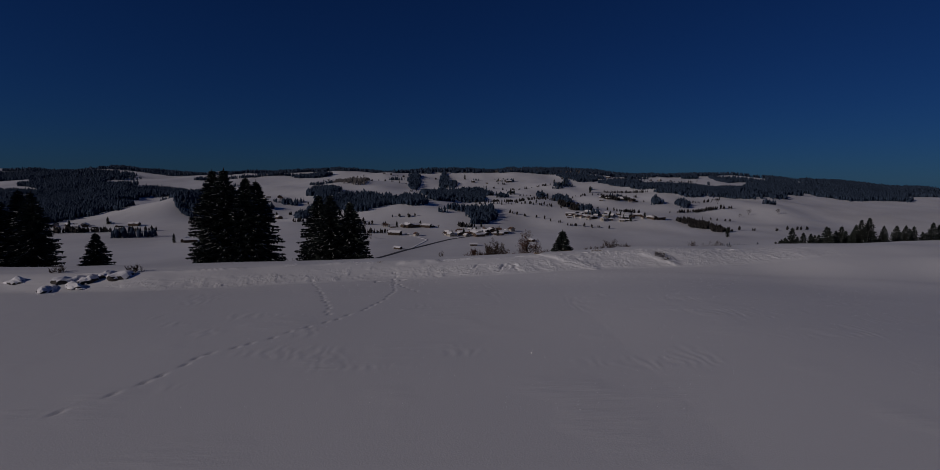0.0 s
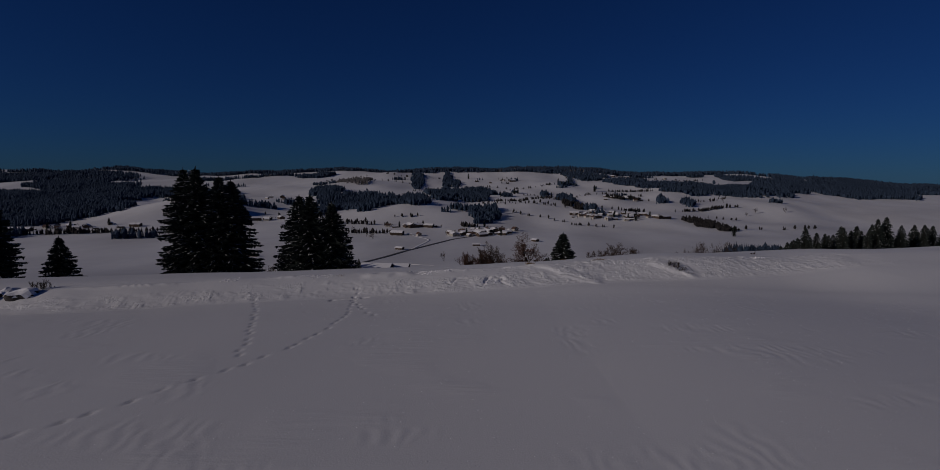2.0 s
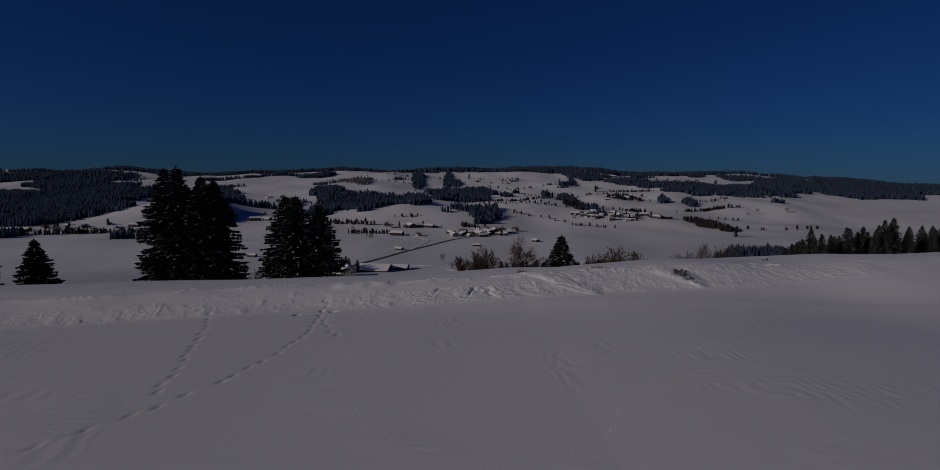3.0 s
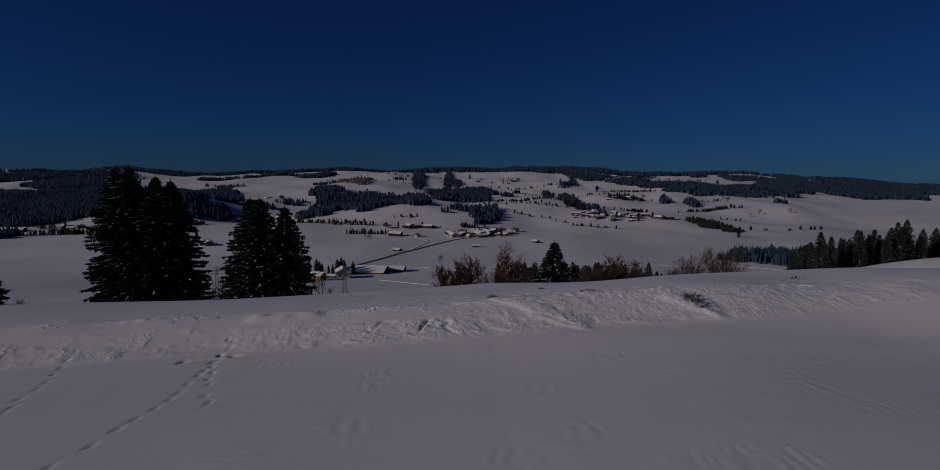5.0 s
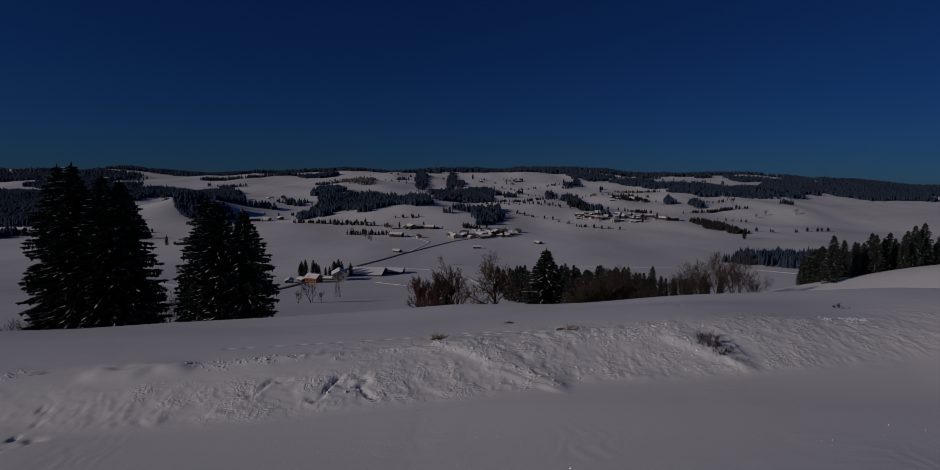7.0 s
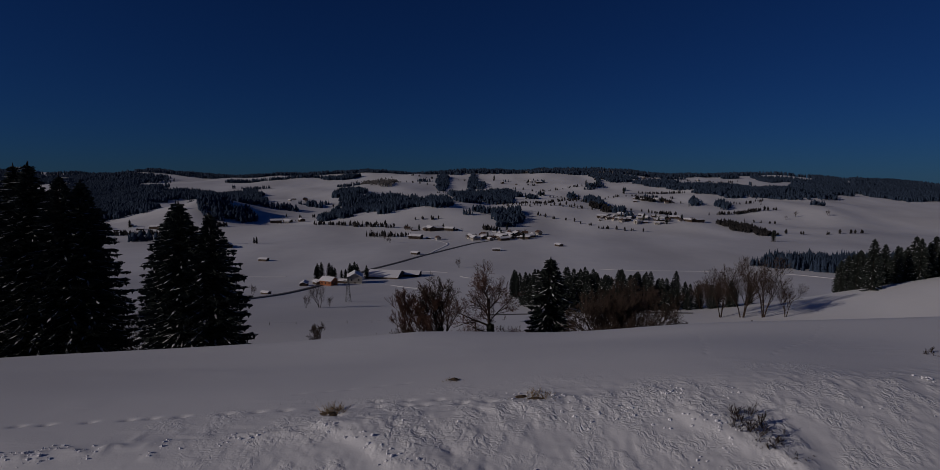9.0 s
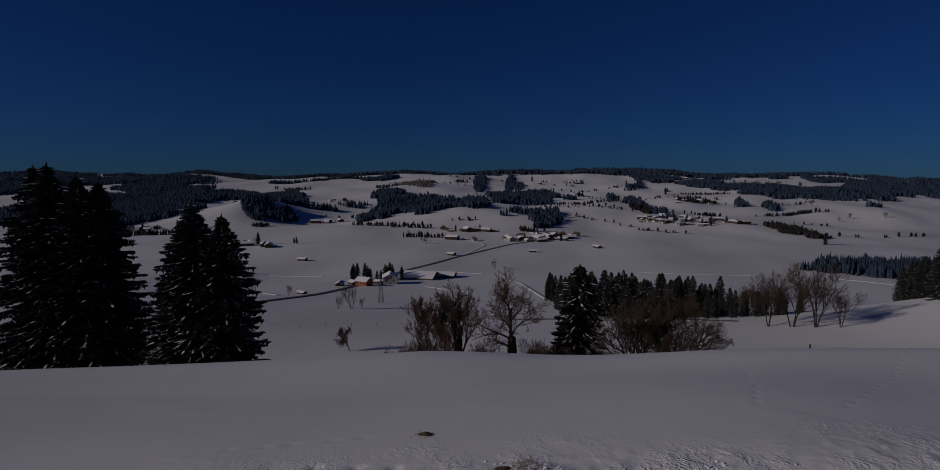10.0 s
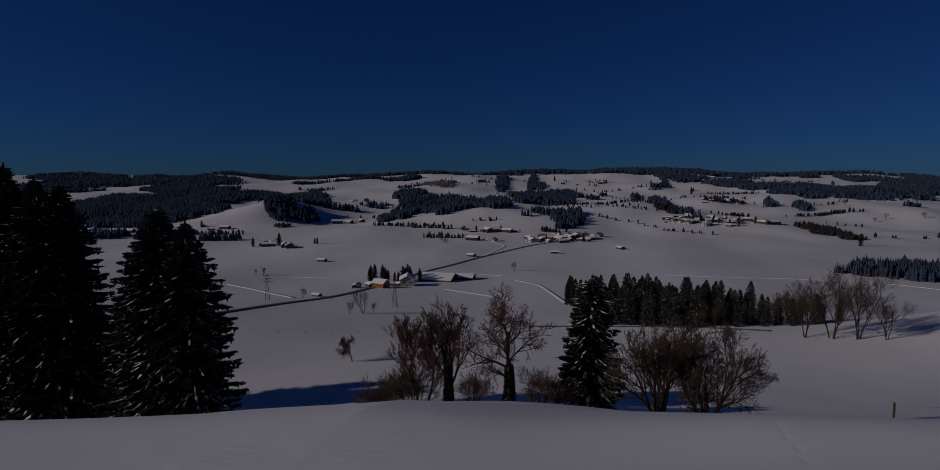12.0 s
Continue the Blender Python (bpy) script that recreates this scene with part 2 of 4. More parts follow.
def part(name, me, parent, label="", kind=""):
    ob = new(name, me)
    ob.parent = parent
    return tagged(ob, label, kind=kind)


def thing(name, x, y, label, category, z=None, turn=0.0, group="", kind="", sink=0.0):
    ob = new(name)
    ob.matrix_world = pose(x, y, (float(height(x, y)) if z is None else z) - sink, 0, 0, turn)
    return tagged(ob, label, category, group, kind)


def put(ob, x, y, turn=0.0, size=1.0, sink=0.0):
    """A copy of a whole thing standing on the ground at (x, y)."""
    c = copy_thing(ob, pose(x, y, float(height(x, y)) - sink, 0, 0, turn))
    c.scale = (size, size, size)
    return c


class Bag:
    """Collects the corners and faces of one mesh."""

    def __init__(self):
        self.v, self.f = [], []

    def face(self, *pts):
        k = len(self.v)
        self.v.extend(pts)
        self.f.append(tuple(range(k, k + len(pts))))

    def box(self, x0, x1, y0, y1, z0, z1):
        k = len(self.v)
        self.v += [(x, y, z) for z in (z0, z1) for x, y in ((x0, y0), (x1, y0), (x1, y1), (x0, y1))]
        self.f += [tuple(k + i for i in q) for q in ((0, 3, 2, 1), (4, 5, 6, 7), (0, 1, 5, 4), (1, 2, 6, 5), (2, 3, 7, 6), (3, 0, 4, 7))]

    def tube(self, pts, radii, sides=4):
        """A tapered tube along the points."""
        k, up = len(self.v), Vector((0.31, 0.17, 0.93))
        for i, p in enumerate(pts):
            d = (pts[min(i + 1, len(pts) - 1)] - pts[max(i - 1, 0)]).normalized()
            a = d.cross(up if abs(d.dot(up)) < 0.95 else Vector((1, 0, 0))).normalized()
            b = d.cross(a)
            for s in range(sides):
                w = 2 * math.pi * s / sides
                self.v.append(p + (a * math.cos(w) + b * math.sin(w)) * radii[i])
        for i in range(len(pts) - 1):
            for s in range(sides):
                t = (s + 1) % sides
                self.f.append((k + i * sides + s, k + i * sides + t, k + (i + 1) * sides + t, k + (i + 1) * sides + s))

    def mesh(self, name, mat, smooth_faces=False):
        return mesh_of(name, self.v, self.f, mat, smooth_faces)


# ---- ground ----
def lines(fine0, fine1, step, low, high, grow):
    """Grid lines: even between fine0 and fine1, then ever wider."""
    mid = list(np.arange(fine0, fine1, step))
    out, d, p = [], step, mid[-1]
    while p < high:
        d *= grow
        p += d
        out.append(p)
    back, d, p = [], step, mid[0]
    while p > low:
        d *= grow
        p -= d
        back.append(p)
    return np.array(back[::-1] + mid + out)


# animal tracks over the meadow: (x, y) from dot to dot
TRACKS = [
    [(-25.6, 20), (-24.7, 22), (-23.6, 25.1), (-23.1, 28.6), (-21.5, 30.8), (-19.7, 34.3), (-18.6, 36), (-17, 40), (-16, 45.2), (-15.5, 49.6), (-16.5, 56.7), (-16.9, 61.5)],
    [(-19, 39), (-20.1, 42.8), (-23.4, 52.4), (-25.7, 58.7)],
    [(-13.5, 50), (-15.2, 53.9), (-16.6, 57.2), (-17, 61.1)],
    [(20.3, 90.3), (19.4, 83), (16.6, 74.1)], [(19.8, 74.9), (25.2, 80.9), (30, 88)], [(-12, 66.6), (-2.1, 68), (2.5, 68.3), (7.1, 68.6)], [(-2.2, 70), (3.5, 71.7)], [(0.2, 67.4), (3.7, 66.2), (7, 64.5)], [(1.5, 68.9), (5, 69)]]


def crust(x, y, sx, sy, n):
    """Overlapping scales of wind-broken crust: steep on one side, gentle on the other."""
    wx, wy = x + 0.5 * vnoise(x / 1.7, y / 1.7, n), y + 0.35 * vnoise(x / 1.3 + 7, y / 1.3, n)
    r = 1 - 2 * np.abs(vnoise(wx / sx + 0.5 * wy, wy / sy, n))
    return r * np.abs(r)


def drift(x, y, ax, ay, bx, by, wide, lee):
    """A snow drift along a line: a gentle windward side and a steep lee side."""
    dx, dy = bx - ax, by - ay
    n = math.hypot(dx, dy)
    t = ((x - ax) * dx + (y - ay) * dy) / n
    d = ((x - ax) * dy - (y - ay) * dx) / n + 0.25 * vnoise(x / 0.8, y / 0.8, 2)
    return np.where(d < 0, np.exp(-((d / wide) ** 2)), np.exp(-((d / lee) ** 2))) * smooth(-0.6, 0.6, t) * (1 - smooth(n - 0.7, n + 0.5, t))


def relief(x, y):
    """Crusted drifts on the bank, wind ripples and dents of animal tracks."""
    m = bank_mask(x, y)
    b = y - bank_line(x)
    patch = smooth(-0.3, 0.2, vnoise(x / 7, y / 2.6, 3) + 0.5 * (smooth(-14, -4, x) * (1 - smooth(20, 30, x)) + 1 - smooth(-20, -15, x))) * (1 - smooth(-2.2, -1.0, b) * smooth(2, -6, x))
    warp = 1.5 * vnoise(x / 1.1, y / 1.4, 2) + 0.8 * vnoise(x / 0.45, y / 0.6, 4)
    phase = (x + 0.32 * y) / 0.62 + warp
    saw = phase - np.floor(phase)
    broken = smooth(-0.25, 0.25, vnoise(x / 0.9, y / 0.7 + 0.4 * x, 5))
    z = m * (0.06 * vnoise(x / 3.6, y / 2.2, 4) + patch * (0.045 * saw * broken + 0.014 * crust(x, y, 0.95, 0.5, 1) + 0.016 * crust(x + 40, y, 0.5, 0.32, 2)))
    edge = np.exp(-((b - 0.1) / 0.35) ** 2) * (1 - smooth(34, 48, x)) * smooth(-0.3, 0.4, vnoise(x / 4, 5.5, 5))
    z = z + edge * (0.08 + 0.08 * crust(x, y, 0.7, 0.4, 3))
    lumps = smooth(0.45, 0.75, vnoise(x / 0.55, y / 0.45, 5)) * smooth(0.0, 0.5, vnoise(x / 5, y / 3, 1))
    z = z + 0.035 * lumps * m
    # the drifts that run down the face, and cracks in the crust
    z = z + 0.13 * drift(x, y, 0.0, 66.6, 6.8, 63.4, 1.3, 0.22) + 0.13 * drift(x, y, 3.2, 64.3, 6.6, 63.0, 0.5, 0.2)
    z = z + 0.15 * drift(x, y, 13.4, 68.2, 17.4, 66.0, 1.0, 0.3) + 0.16 * drift(x, y, -16.5, 62.6, -12.0, 63.6, 0.3, 0.5)
    for ax, ay, bx, by, d in ((-5.2, 61.4, -4.2, 63.2, 0.16), (-3.6, 63.4, -2.4, 61.6, 0.14), (-8.6, 61.6, -6.8, 62.9, 0.12), (-4.6, 62.4, -3.0, 63.4, 0.10), (-18.6, 57.2, -15.5, 58.4, 0.12)):
        n = math.hypot(bx - ax, by - ay)
        t, e = ((x - ax) * (bx - ax) + (y - ay) * (by - ay)) / n, ((x - ax) * (by - ay) - (y - ay) * (bx - ax)) / n + 0.3 * vnoise(x / 0.5, y / 0.5, 3)
        z = z - d * np.exp(-((e / 0.16) ** 2)) * smooth(-0.3, 0.2, t) * (1 - smooth(n - 0.2, n + 0.3, t))
    w = smooth(0.35, 0.7, vnoise(x / 3.2 + 9, y / 2.6, 5)) * smooth(18, 26, y) * (1 - smooth(55, 61, y))
    z = z + w * 0.009 * np.sin(x * 8 + 5.5 * vnoise(x / 0.9, y / 0.9, 2) + 1.3 * y)
    rng = random.Random(5)
    for line in TRACKS:
        for (ax, ay), (bx, by) in zip(line, line[1:]):
            n = max(1, int(math.hypot(bx - ax, by - ay) / 1.15))
            for i in range(n):
                t = (i + rng.uniform(0, 0.5)) / n
                cx, cy = ax + (bx - ax) * t + rng.uniform(-0.15, 0.15), ay + (by - ay) * t
                near = (np.abs(x - cx) < 1.5) & (np.abs(y - cy) < 1.5)
                if near.any():
                    g = math.degrees(math.atan2(by - ay, bx - ax))
                    z[near] -= (0.10 if cy < 70 else 0.03) * hump(x[near], y[near], cx, cy, 0.22, 0.11, g)
    return z


def build_ground():
    gx = lines(-36, 34, 0.12, -4300, 4300, 1.045)
    gy = np.concatenate([lines(16, 54, 0.26, -3600, 54, 1.06)[:-1], np.arange(54.1, 58, 0.16), np.arange(58.1, 74, 0.105), np.arange(74.1, 78, 0.16), lines(78, 92, 0.18, 78, 4300, 1.03)])
    gy = np.unique(gy.round(3))
    x, y = np.meshgrid(gx, gy)
    z = height(x, y)
    z = z + relief(x, y)
    v = np.stack([x, y, z], -1).reshape(-1, 3)
    w, h = len(gx), len(gy)
    k = (np.arange(h - 1)[:, None] * w + np.arange(w - 1)[None]).ravel()
    f = np.stack([k, k + 1, k + w + 1, k + w], -1)
    me = bpy.data.meshes.new("ground")
    me.vertices.add(len(v))
    me.vertices.foreach_set("co", v.ravel())
    me.loops.add(f.size)
    me.loops.foreach_set("vertex_index", f.ravel().astype(np.int32))
    me.polygons.add(len(f))
    me.polygons.foreach_set("loop_start", np.arange(0, f.size, 4, dtype=np.int32))
    me.polygons.foreach_set("use_smooth", np.ones(len(f), bool))
    me.update(calc_edges=True)
    me.materials.append(SNOW)
    broken = bank_mask(x, y) * (0.04 + 0.96 * smooth(0.0, 0.4, vnoise(x / 6, y / 2.2, 3) + 0.35 * vnoise(x / 1.5, y / 0.8, 4) + 0.5 * (smooth(-14, -4, x) * (1 - smooth(20, 30, x)) + 1 - smooth(-20, -15, x))) * (1 - smooth(-2.2, -1.0, y - bank_line(x)) * smooth(2, -6, x))) + 0.5 * np.exp(-((y - bank_line(x) - 2.2) / 1.2) ** 2) * (1 - smooth(34, 48, x)) * smooth(0, 0.5, vnoise(x / 5, y / 3, 1))
    me.attributes.new("crust", "FLOAT", "POINT").data.foreach_set("value", broken.ravel().astype(np.float32))
    return tagged(new("ground", me), "snow-covered meadow, valley floor and far hills", "ground", kind="structure")


build_ground()


def ribbon(name, pts, width, mat, label, category, lift=0.25, step=8.0):
    """A strip that follows the ground along a smoothed line."""
    p = np.array(pts, float)
    seg = np.concatenate([[0], np.cumsum(np.hypot(*np.diff(p, axis=0).T))])
    s = np.arange(0, seg[-1], step)
    cx, cy = np.interp(s, seg, p[:, 0]), np.interp(s, seg, p[:, 1])
    for _ in range(6):
        cx[1:-1], cy[1:-1] = (cx[:-2] + 2 * cx[1:-1] + cx[2:]) / 4, (cy[:-2] + 2 * cy[1:-1] + cy[2:]) / 4
    dx, dy = np.gradient(cx), np.gradient(cy)
    d = np.hypot(dx, dy)
    v = []
    for side in (-0.62, -0.5, 0.5, 0.62):
        ex, ey = cx - dy / d * side * width, cy + dx / d * side * width
        v.append(np.stack([ex, ey, height(ex, ey) + (lift if abs(side) < 0.6 else -0.5)], -1))
    n = len(s)
    v = np.concatenate(v)
    f = [(r * n + i, r * n + i + 1, (r + 1) * n + i + 1, (r + 1) * n + i) for r in range(3) for i in range(n - 1)]
    return tagged(new(name, mesh_of(name, v, f, mat, True)), label, category, kind="structure")


ribbon("road", [(-136, 250), (-136, 294), (-136, 353), (-141, 430), (-140, 500), (-131, 610), (-96, 751), (-32, 942), (10, 1010)], 5.5, ASPHALT, "dark cleared asphalt road through the snowy valley", "road", 0.35)
for pts, wide in (([(-268, 485), (-220, 450), (-155, 383)], 3.5), ([(121, 656), (149, 650), (236, 660), (288, 650), (320, 634), (343, 606), (370, 560)], 3.5),
                  ([(-28, 572), (-5, 545), (10, 455), (20, 387)], 3), ([(-256, 567), (-193, 566)], 3), ([(-81, 494), (-51, 460), (-31, 438)], 2.5),
                  ([(-90, 763), (-70, 922), (-115, 1001)], 3.5), ([(-75, 613), (-37, 602)], 3)):
    ribbon("track", pts, wide, PACKED, "packed snow farm track across white fields", "track", 0.25)
ribbon("stream", [(-1, 276), (24, 283), (50, 287), (70, 283), (85, 265)], 1.6, ASPHALT, "narrow dark stream before the wood in the hollow", "stream", 0.3, 5.0)


# ---- trees ----
def spruce(name, tall, wide, seed, label, category="spruce", snow=0.42, whorls=36):
    """A spruce: tapered trunk, drooping whorls of feathered boughs, snow lying on some of them."""
    rng = random.Random(seed)
    tree = tagged(new(name), label, category)
    b = Bag()
    lean = [Vector((rng.uniform(-0.1, 0.1), rng.uniform(-0.1, 0.1), tall * i / 6)) for i in range(7)]
    lean[0] = Vector((0, 0, -1.5))
    b.tube(lean, [tall * 0.016 * (1 - i / 6.3) + 0.02 for i in range(7)], 7)
    part("trunk", b.mesh("trunk", BARK, True), tree)
    needles, caps = Bag(), Bag()
    count = whorls * 11
    for w in range(count):
        h = ((w + rng.random()) / count) ** 0.85
        z = tall * (0.02 + 0.965 * h)
        r = wide * 0.5 * (1 - math.exp(-((1 - h) / 0.27) ** 1.2)) * (1.0 - 0.12 * max(0, 0.15 - h) / 0.15) * rng.choice((1, 0.95, 1.05, 0.85, 0.72, 1.1)) * rng.uniform(0.9, 1.05) + 0.2
        a = w * 2.39996 + rng.uniform(-0.5, 0.5)
        out, across = Vector((math.cos(a), math.sin(a), 0)), Vector((-math.sin(a), math.cos(a), 0))
        droop = rng.uniform(0.45, 0.8) * (1 - 0.8 * h) - 0.12 * h
        base = Vector((0, 0, z))
        steps = max(2, int(r / 0.55))
        for s in range(steps):
            t = (s + 0.7) / steps
            p = base + out * r * t + Vector((0, 0, r * (-droop * t + 0.34 * droop * t * t * t + 0.03)))
            half = min(1.25, (0.22 + 0.27 * r * (1 - t) ** 0.7 * min(1, 3 * t)) * rng.uniform(0.75, 1.2))
            for side in (-1, 1):
                tip = p + across * side * half + out * rng.uniform(0.2, 0.75) + Vector((0, 0, -0.12 - 0.5 * half * rng.random()))
                mid = p + across * side * half * 0.5 + Vector((0, 0, -0.22 - 0.3 * rng.random()))
                needles.face(p - out * 0.15, mid - out * 0.2, tip)
                needles.face(p + out * 0.45, tip, mid + out * 0.15)
            hang = p + out * rng.uniform(-0.1, 0.25) + across * rng.uniform(-0.3, 0.3)
            needles.face(p - out * 0.25, p + out * 0.35, hang + Vector((0, 0, -rng.uniform(0.3, 0.85) * min(1, r / 2))))
            if t > 0.4 and rng.random() < snow * (1.25 - h):
                q, lift, far = 0.07 + 0.12 * rng.random(), Vector((0, 0, 0.05)), out * rng.uniform(0.4, 1.7)
                drop = Vector((0, 0, -0.75 * droop * far.length))
                for side in (-1, 1):
                    caps.face(p - out * 0.3 + lift, p + far * 0.5 + drop * 0.5 + across * side * q, p + far + drop + lift)
        end = base + out * r + Vector((0, 0, r * (-droop * 0.66 + 0.03)))
        needles.face(end - out * 0.5 + across * 0.2, end - out * 0.5 - across * 0.2, end + out * 0.35 + Vector((0, 0, 0.06)))
        needles.face(end - out * 0.3, end + out * 0.15, end - out * 0.1 + Vector((0, 0, -0.4)))
    top = Vector((0, 0, tall * 0.985))
    for k in range(5):
        a = k * 1.257
        needles.face(top + Vector((0, 0, -0.9)), top + Vector((0.25 * math.cos(a), 0.25 * math.sin(a), -0.6)), top + Vector((0, 0, 0.5)))
    part("crown", needles.mesh("crown", NEEDLES), tree, "dark green needle boughs")
    if snow:
        part("snow_cover", caps.mesh("snow_cover", SNOW_CAP), tree, "thin snow lying on the boughs", "stuff")
    return tree


def bare_tree(name, tall, spread, seed, label, category="bare tree", stems=1, mat=TWIG, ivy=0.0, levels=4, low=0.25, snow=False, gnarl=0.16, rise=0.22, stout=1.0):
    """A leafless tree or shrub: stems that fork into ever finer branches."""
    rng = random.Random(seed)
    tree = tagged(new(name), label, category)
    bags = [Bag(), Bag(), Bag()]

    def grow(p, d, length, radius, level):
        n = 4 if level < 2 else 3
        pts, radii, q, dd = [p], [radius], p.copy(), d.copy()
        for i in range(n):
            dd = (dd + Vector((rng.uniform(-1, 1), rng.uniform(-1, 1), rng.uniform(-0.55, 0.55) + rise)) * (gnarl + 0.05 * level)).normalized()
            q = q + dd * length / n
            pts.append(q)
            radii.append(max(0.007, 0.019 * min(1.0, tall / 6), radius * (1 - 0.72 * (i + 1) / n)))
        bags[0 if level == 0 else 1 if level < 3 else 2].tube(pts, radii, (7, 5, 4, 3, 3)[level])
        if level >= levels:
            return
        kids = (9, 7, 6, 6)[level] if stems < 3 else (6, 6, 5, 4)[level]
        for k in range(kids):
            t = low + (1 - low) * (k + rng.random()) / kids if level == 0 else 0.2 + 0.8 * (k + rng.random()) / kids
            i = min(n - 1, int(t * n))
            o = pts[i].lerp(pts[i + 1], t * n - i)
            axis = (pts[i + 1] - pts[i]).normalized()
            a = rng.uniform(0, 6.283)
            perp = axis.cross(Vector((math.cos(a), math.sin(a), 0.3))).normalized()
            open_ = rng.uniform(0.55, 1.15) * spread
            nd = (axis + perp * open_ + Vector((0, 0, 0.18))).normalized()
            grow(o, nd, length * rng.uniform(0.45, 0.7) * (1.2 - 0.5 * t), radii[i] * rng.uniform(0.5, 0.7), level + 1)

    for s in range(stems):
        a = 6.283 * s / max(stems, 1) + rng.uniform(0, 1)
        tilt = 0.0 if stems == 1 else rng.uniform(0.15, 0.55) * spread
        base = Vector((math.cos(a), math.sin(a), 0)) * (0.0 if stems == 1 else rng.uniform(0.1, 0.6))
        grow(base + Vector((0, 0, -0.6)), Vector((math.cos(a) * tilt, math.sin(a) * tilt, 1)).normalized(), tall * rng.uniform(0.62, 0.8) if stems > 1 else tall * 0.72, tall * (0.024 if stems == 1 else 0.0125) * stout, 0)
    for bag, nm, mt in zip(bags, ("trunk", "branch_frame", "twig_crown"), (BARK, BARK, mat)):
        if bag.f:
            part(nm, bag.mesh(nm, mt, True), tree)
    if ivy:
        leaves = Bag()
        for _ in range(900):
            z = rng.uniform(0, tall * ivy)
            a, r = rng.uniform(0, 6.283), tall * 0.05 * rng.uniform(0.4, 1.1) * (1.15 - 0.5 * z / (tall * ivy))
            c = Vector((r * math.cos(a), r * math.sin(a), z))
            u = Vector((rng.uniform(-1, 1), rng.uniform(-1, 1), rng.uniform(-1, 1))).normalized() * 0.2
            w = u.cross(Vector((rng.uniform(-1, 1), rng.uniform(-1, 1), 0.2))).normalized() * 0.16
            leaves.face(c - u, c + w, c + u, c - w)
        part("ivy", leaves.mesh("ivy", IVY), tree, "dark ivy climbing the trunk")
    if snow:
        caps = Bag()
        for bag in bags[1:2]:
            for i in range(0, len(bag.f), 13):
                pts = [Vector(bag.v[j]) for j in bag.f[i]]
                c = sum(pts, Vector()) / 4
                e = (pts[3] - pts[0]) * 0.5
                w = e.cross(Vector((0, 0, 1)))
                if w.length > 0.02:
                    w = w.normalized() * 0.07
                    caps.face(c - e - w + Vector((0, 0, 0.1)), c - e + w + Vector((0, 0, 0.1)), c + e + w + Vector((0, 0, 0.1)), c + e - w + Vector((0, 0, 0.1)))
        part("snow_cover", caps.mesh("snow_cover", SNOW_CAP), tree, kind="stuff")
    return tree


def set_on(ob, x, y, turn=0.0, sink=0.0):
    ob.matrix_world = pose(x, y, float(height(x, y)) - sink, 0, 0, turn)
    return ob


DARK = "tall dark green spruce with snow on its boughs"
tall_a = set_on(spruce("spruce_tree", 34.5, 12.6, 1, DARK, whorls=44), -68.7, 129.6)
tagged(tall_a, group="tall spruces on the slope")
tall_a.location.z = 4.1 - 34.5
tall_b = set_on(spruce("spruce_tree", 32.5, 12.0, 2, DARK, whorls=42), -60.5, 128.4, 40)
tagged(tall_b, group="tall spruces on the slope")
tall_b.location.z = 2.5 - 32.5
tall_c = set_on(spruce("spruce_tree", 28.0, 11.6, 3, DARK, whorls=38), -44.2, 131.5, 80)
tagged(tall_c, group="tall spruces on the slope")
tall_c.location.z = -1.7 - 28.0
for src, x, y, turn, top in ((tall_a, -65.6, 128.7, 130, 4.4), (tall_b, -58.8, 130.5, 200, 1.7), (tall_c, -40.0, 125.2, 260, -1.4), (tall_c, -35.4, 125.0, 20, -2.9),
                             (tall_a, -110.2, 127.9, 70, -1.4), (tall_b, -115.6, 131.0, 310, -1.0), (tall_a, -121.0, 128.0, 220, 2.5), (tall_b, -126.0, 134.0, 100, 1.5), (tall_c, -97.7, 130.7, 15, -11.2), (tall_c, -91.0, 150.0, 75, -29.0)):
    z = float(height(x, y))
    own = {tall_a: 34.5, tall_b: 32.5, tall_c: 28.0}[src]
    put(src, x, y, turn, (top - z) / own)
young = set_on(spruce("spruce_tree", 17.6, 7.4, 7, "single mid-sized spruce with snow clumps on its boughs", whorls=30, snow=0.7), 14.4, 129.5)
young.location.z = -9.6 - 17.6

bare_a = set_on(bare_tree("bare_tree", 11.0, 0.75, 11, "leafless tree with ivy round its trunk beside shrubs", ivy=0.42, mat=TWIG), -1.4, 121.5)
bare_b = set_on(bare_tree("bare_tree", 11.0, 1.25, 12, "gnarled leafless fruit tree with a little snow on its limbs", ivy=0.36, mat=RED_TWIG, low=0.35, snow=True, gnarl=0.34, rise=0.12, stout=1.3), 5.6, 118.6)
bare_c = set_on(bare_tree("bare_tree", 9.6, 0.8, 13, "leafless broad tree with several slender stems", stems=6, stout=1.7), 20.0, 117.0)
bare_d = set_on(bare_tree("bare_tree", 8.6, 1.25, 14, "leafless spreading tree with fine twigs", stems=7, stout=1.6, rise=0.16), 24.3, 116.5)
bare_e = set_on(bare_tree("bare_tree", 11.5, 0.6, 15, "leafless upright tree with a dense reddish crown", stems=2, mat=RED_TWIG), -4.6, 122.6)
for k, (x, y, h, mt) in enumerate(((-7.4, 119.0, 4.6, TWIG), (-4.6, 118.0, 5.0, TWIG), (1.6, 119.5, 3.8, RED_TWIG), (8.8, 119.5, 4.0, RED_TWIG), (-9.8, 120.0, 3.6, TWIG), (11.2, 120.5, 3.4, RED_TWIG))):
    s = set_on(bare_tree("shrub", h, 1.1, 20 + k, "leafless shrub with thin upright shoots", "shrub", stems=10, mat=mt, levels=3), x, y)
    tagged(s, group="shrubs along the crest")
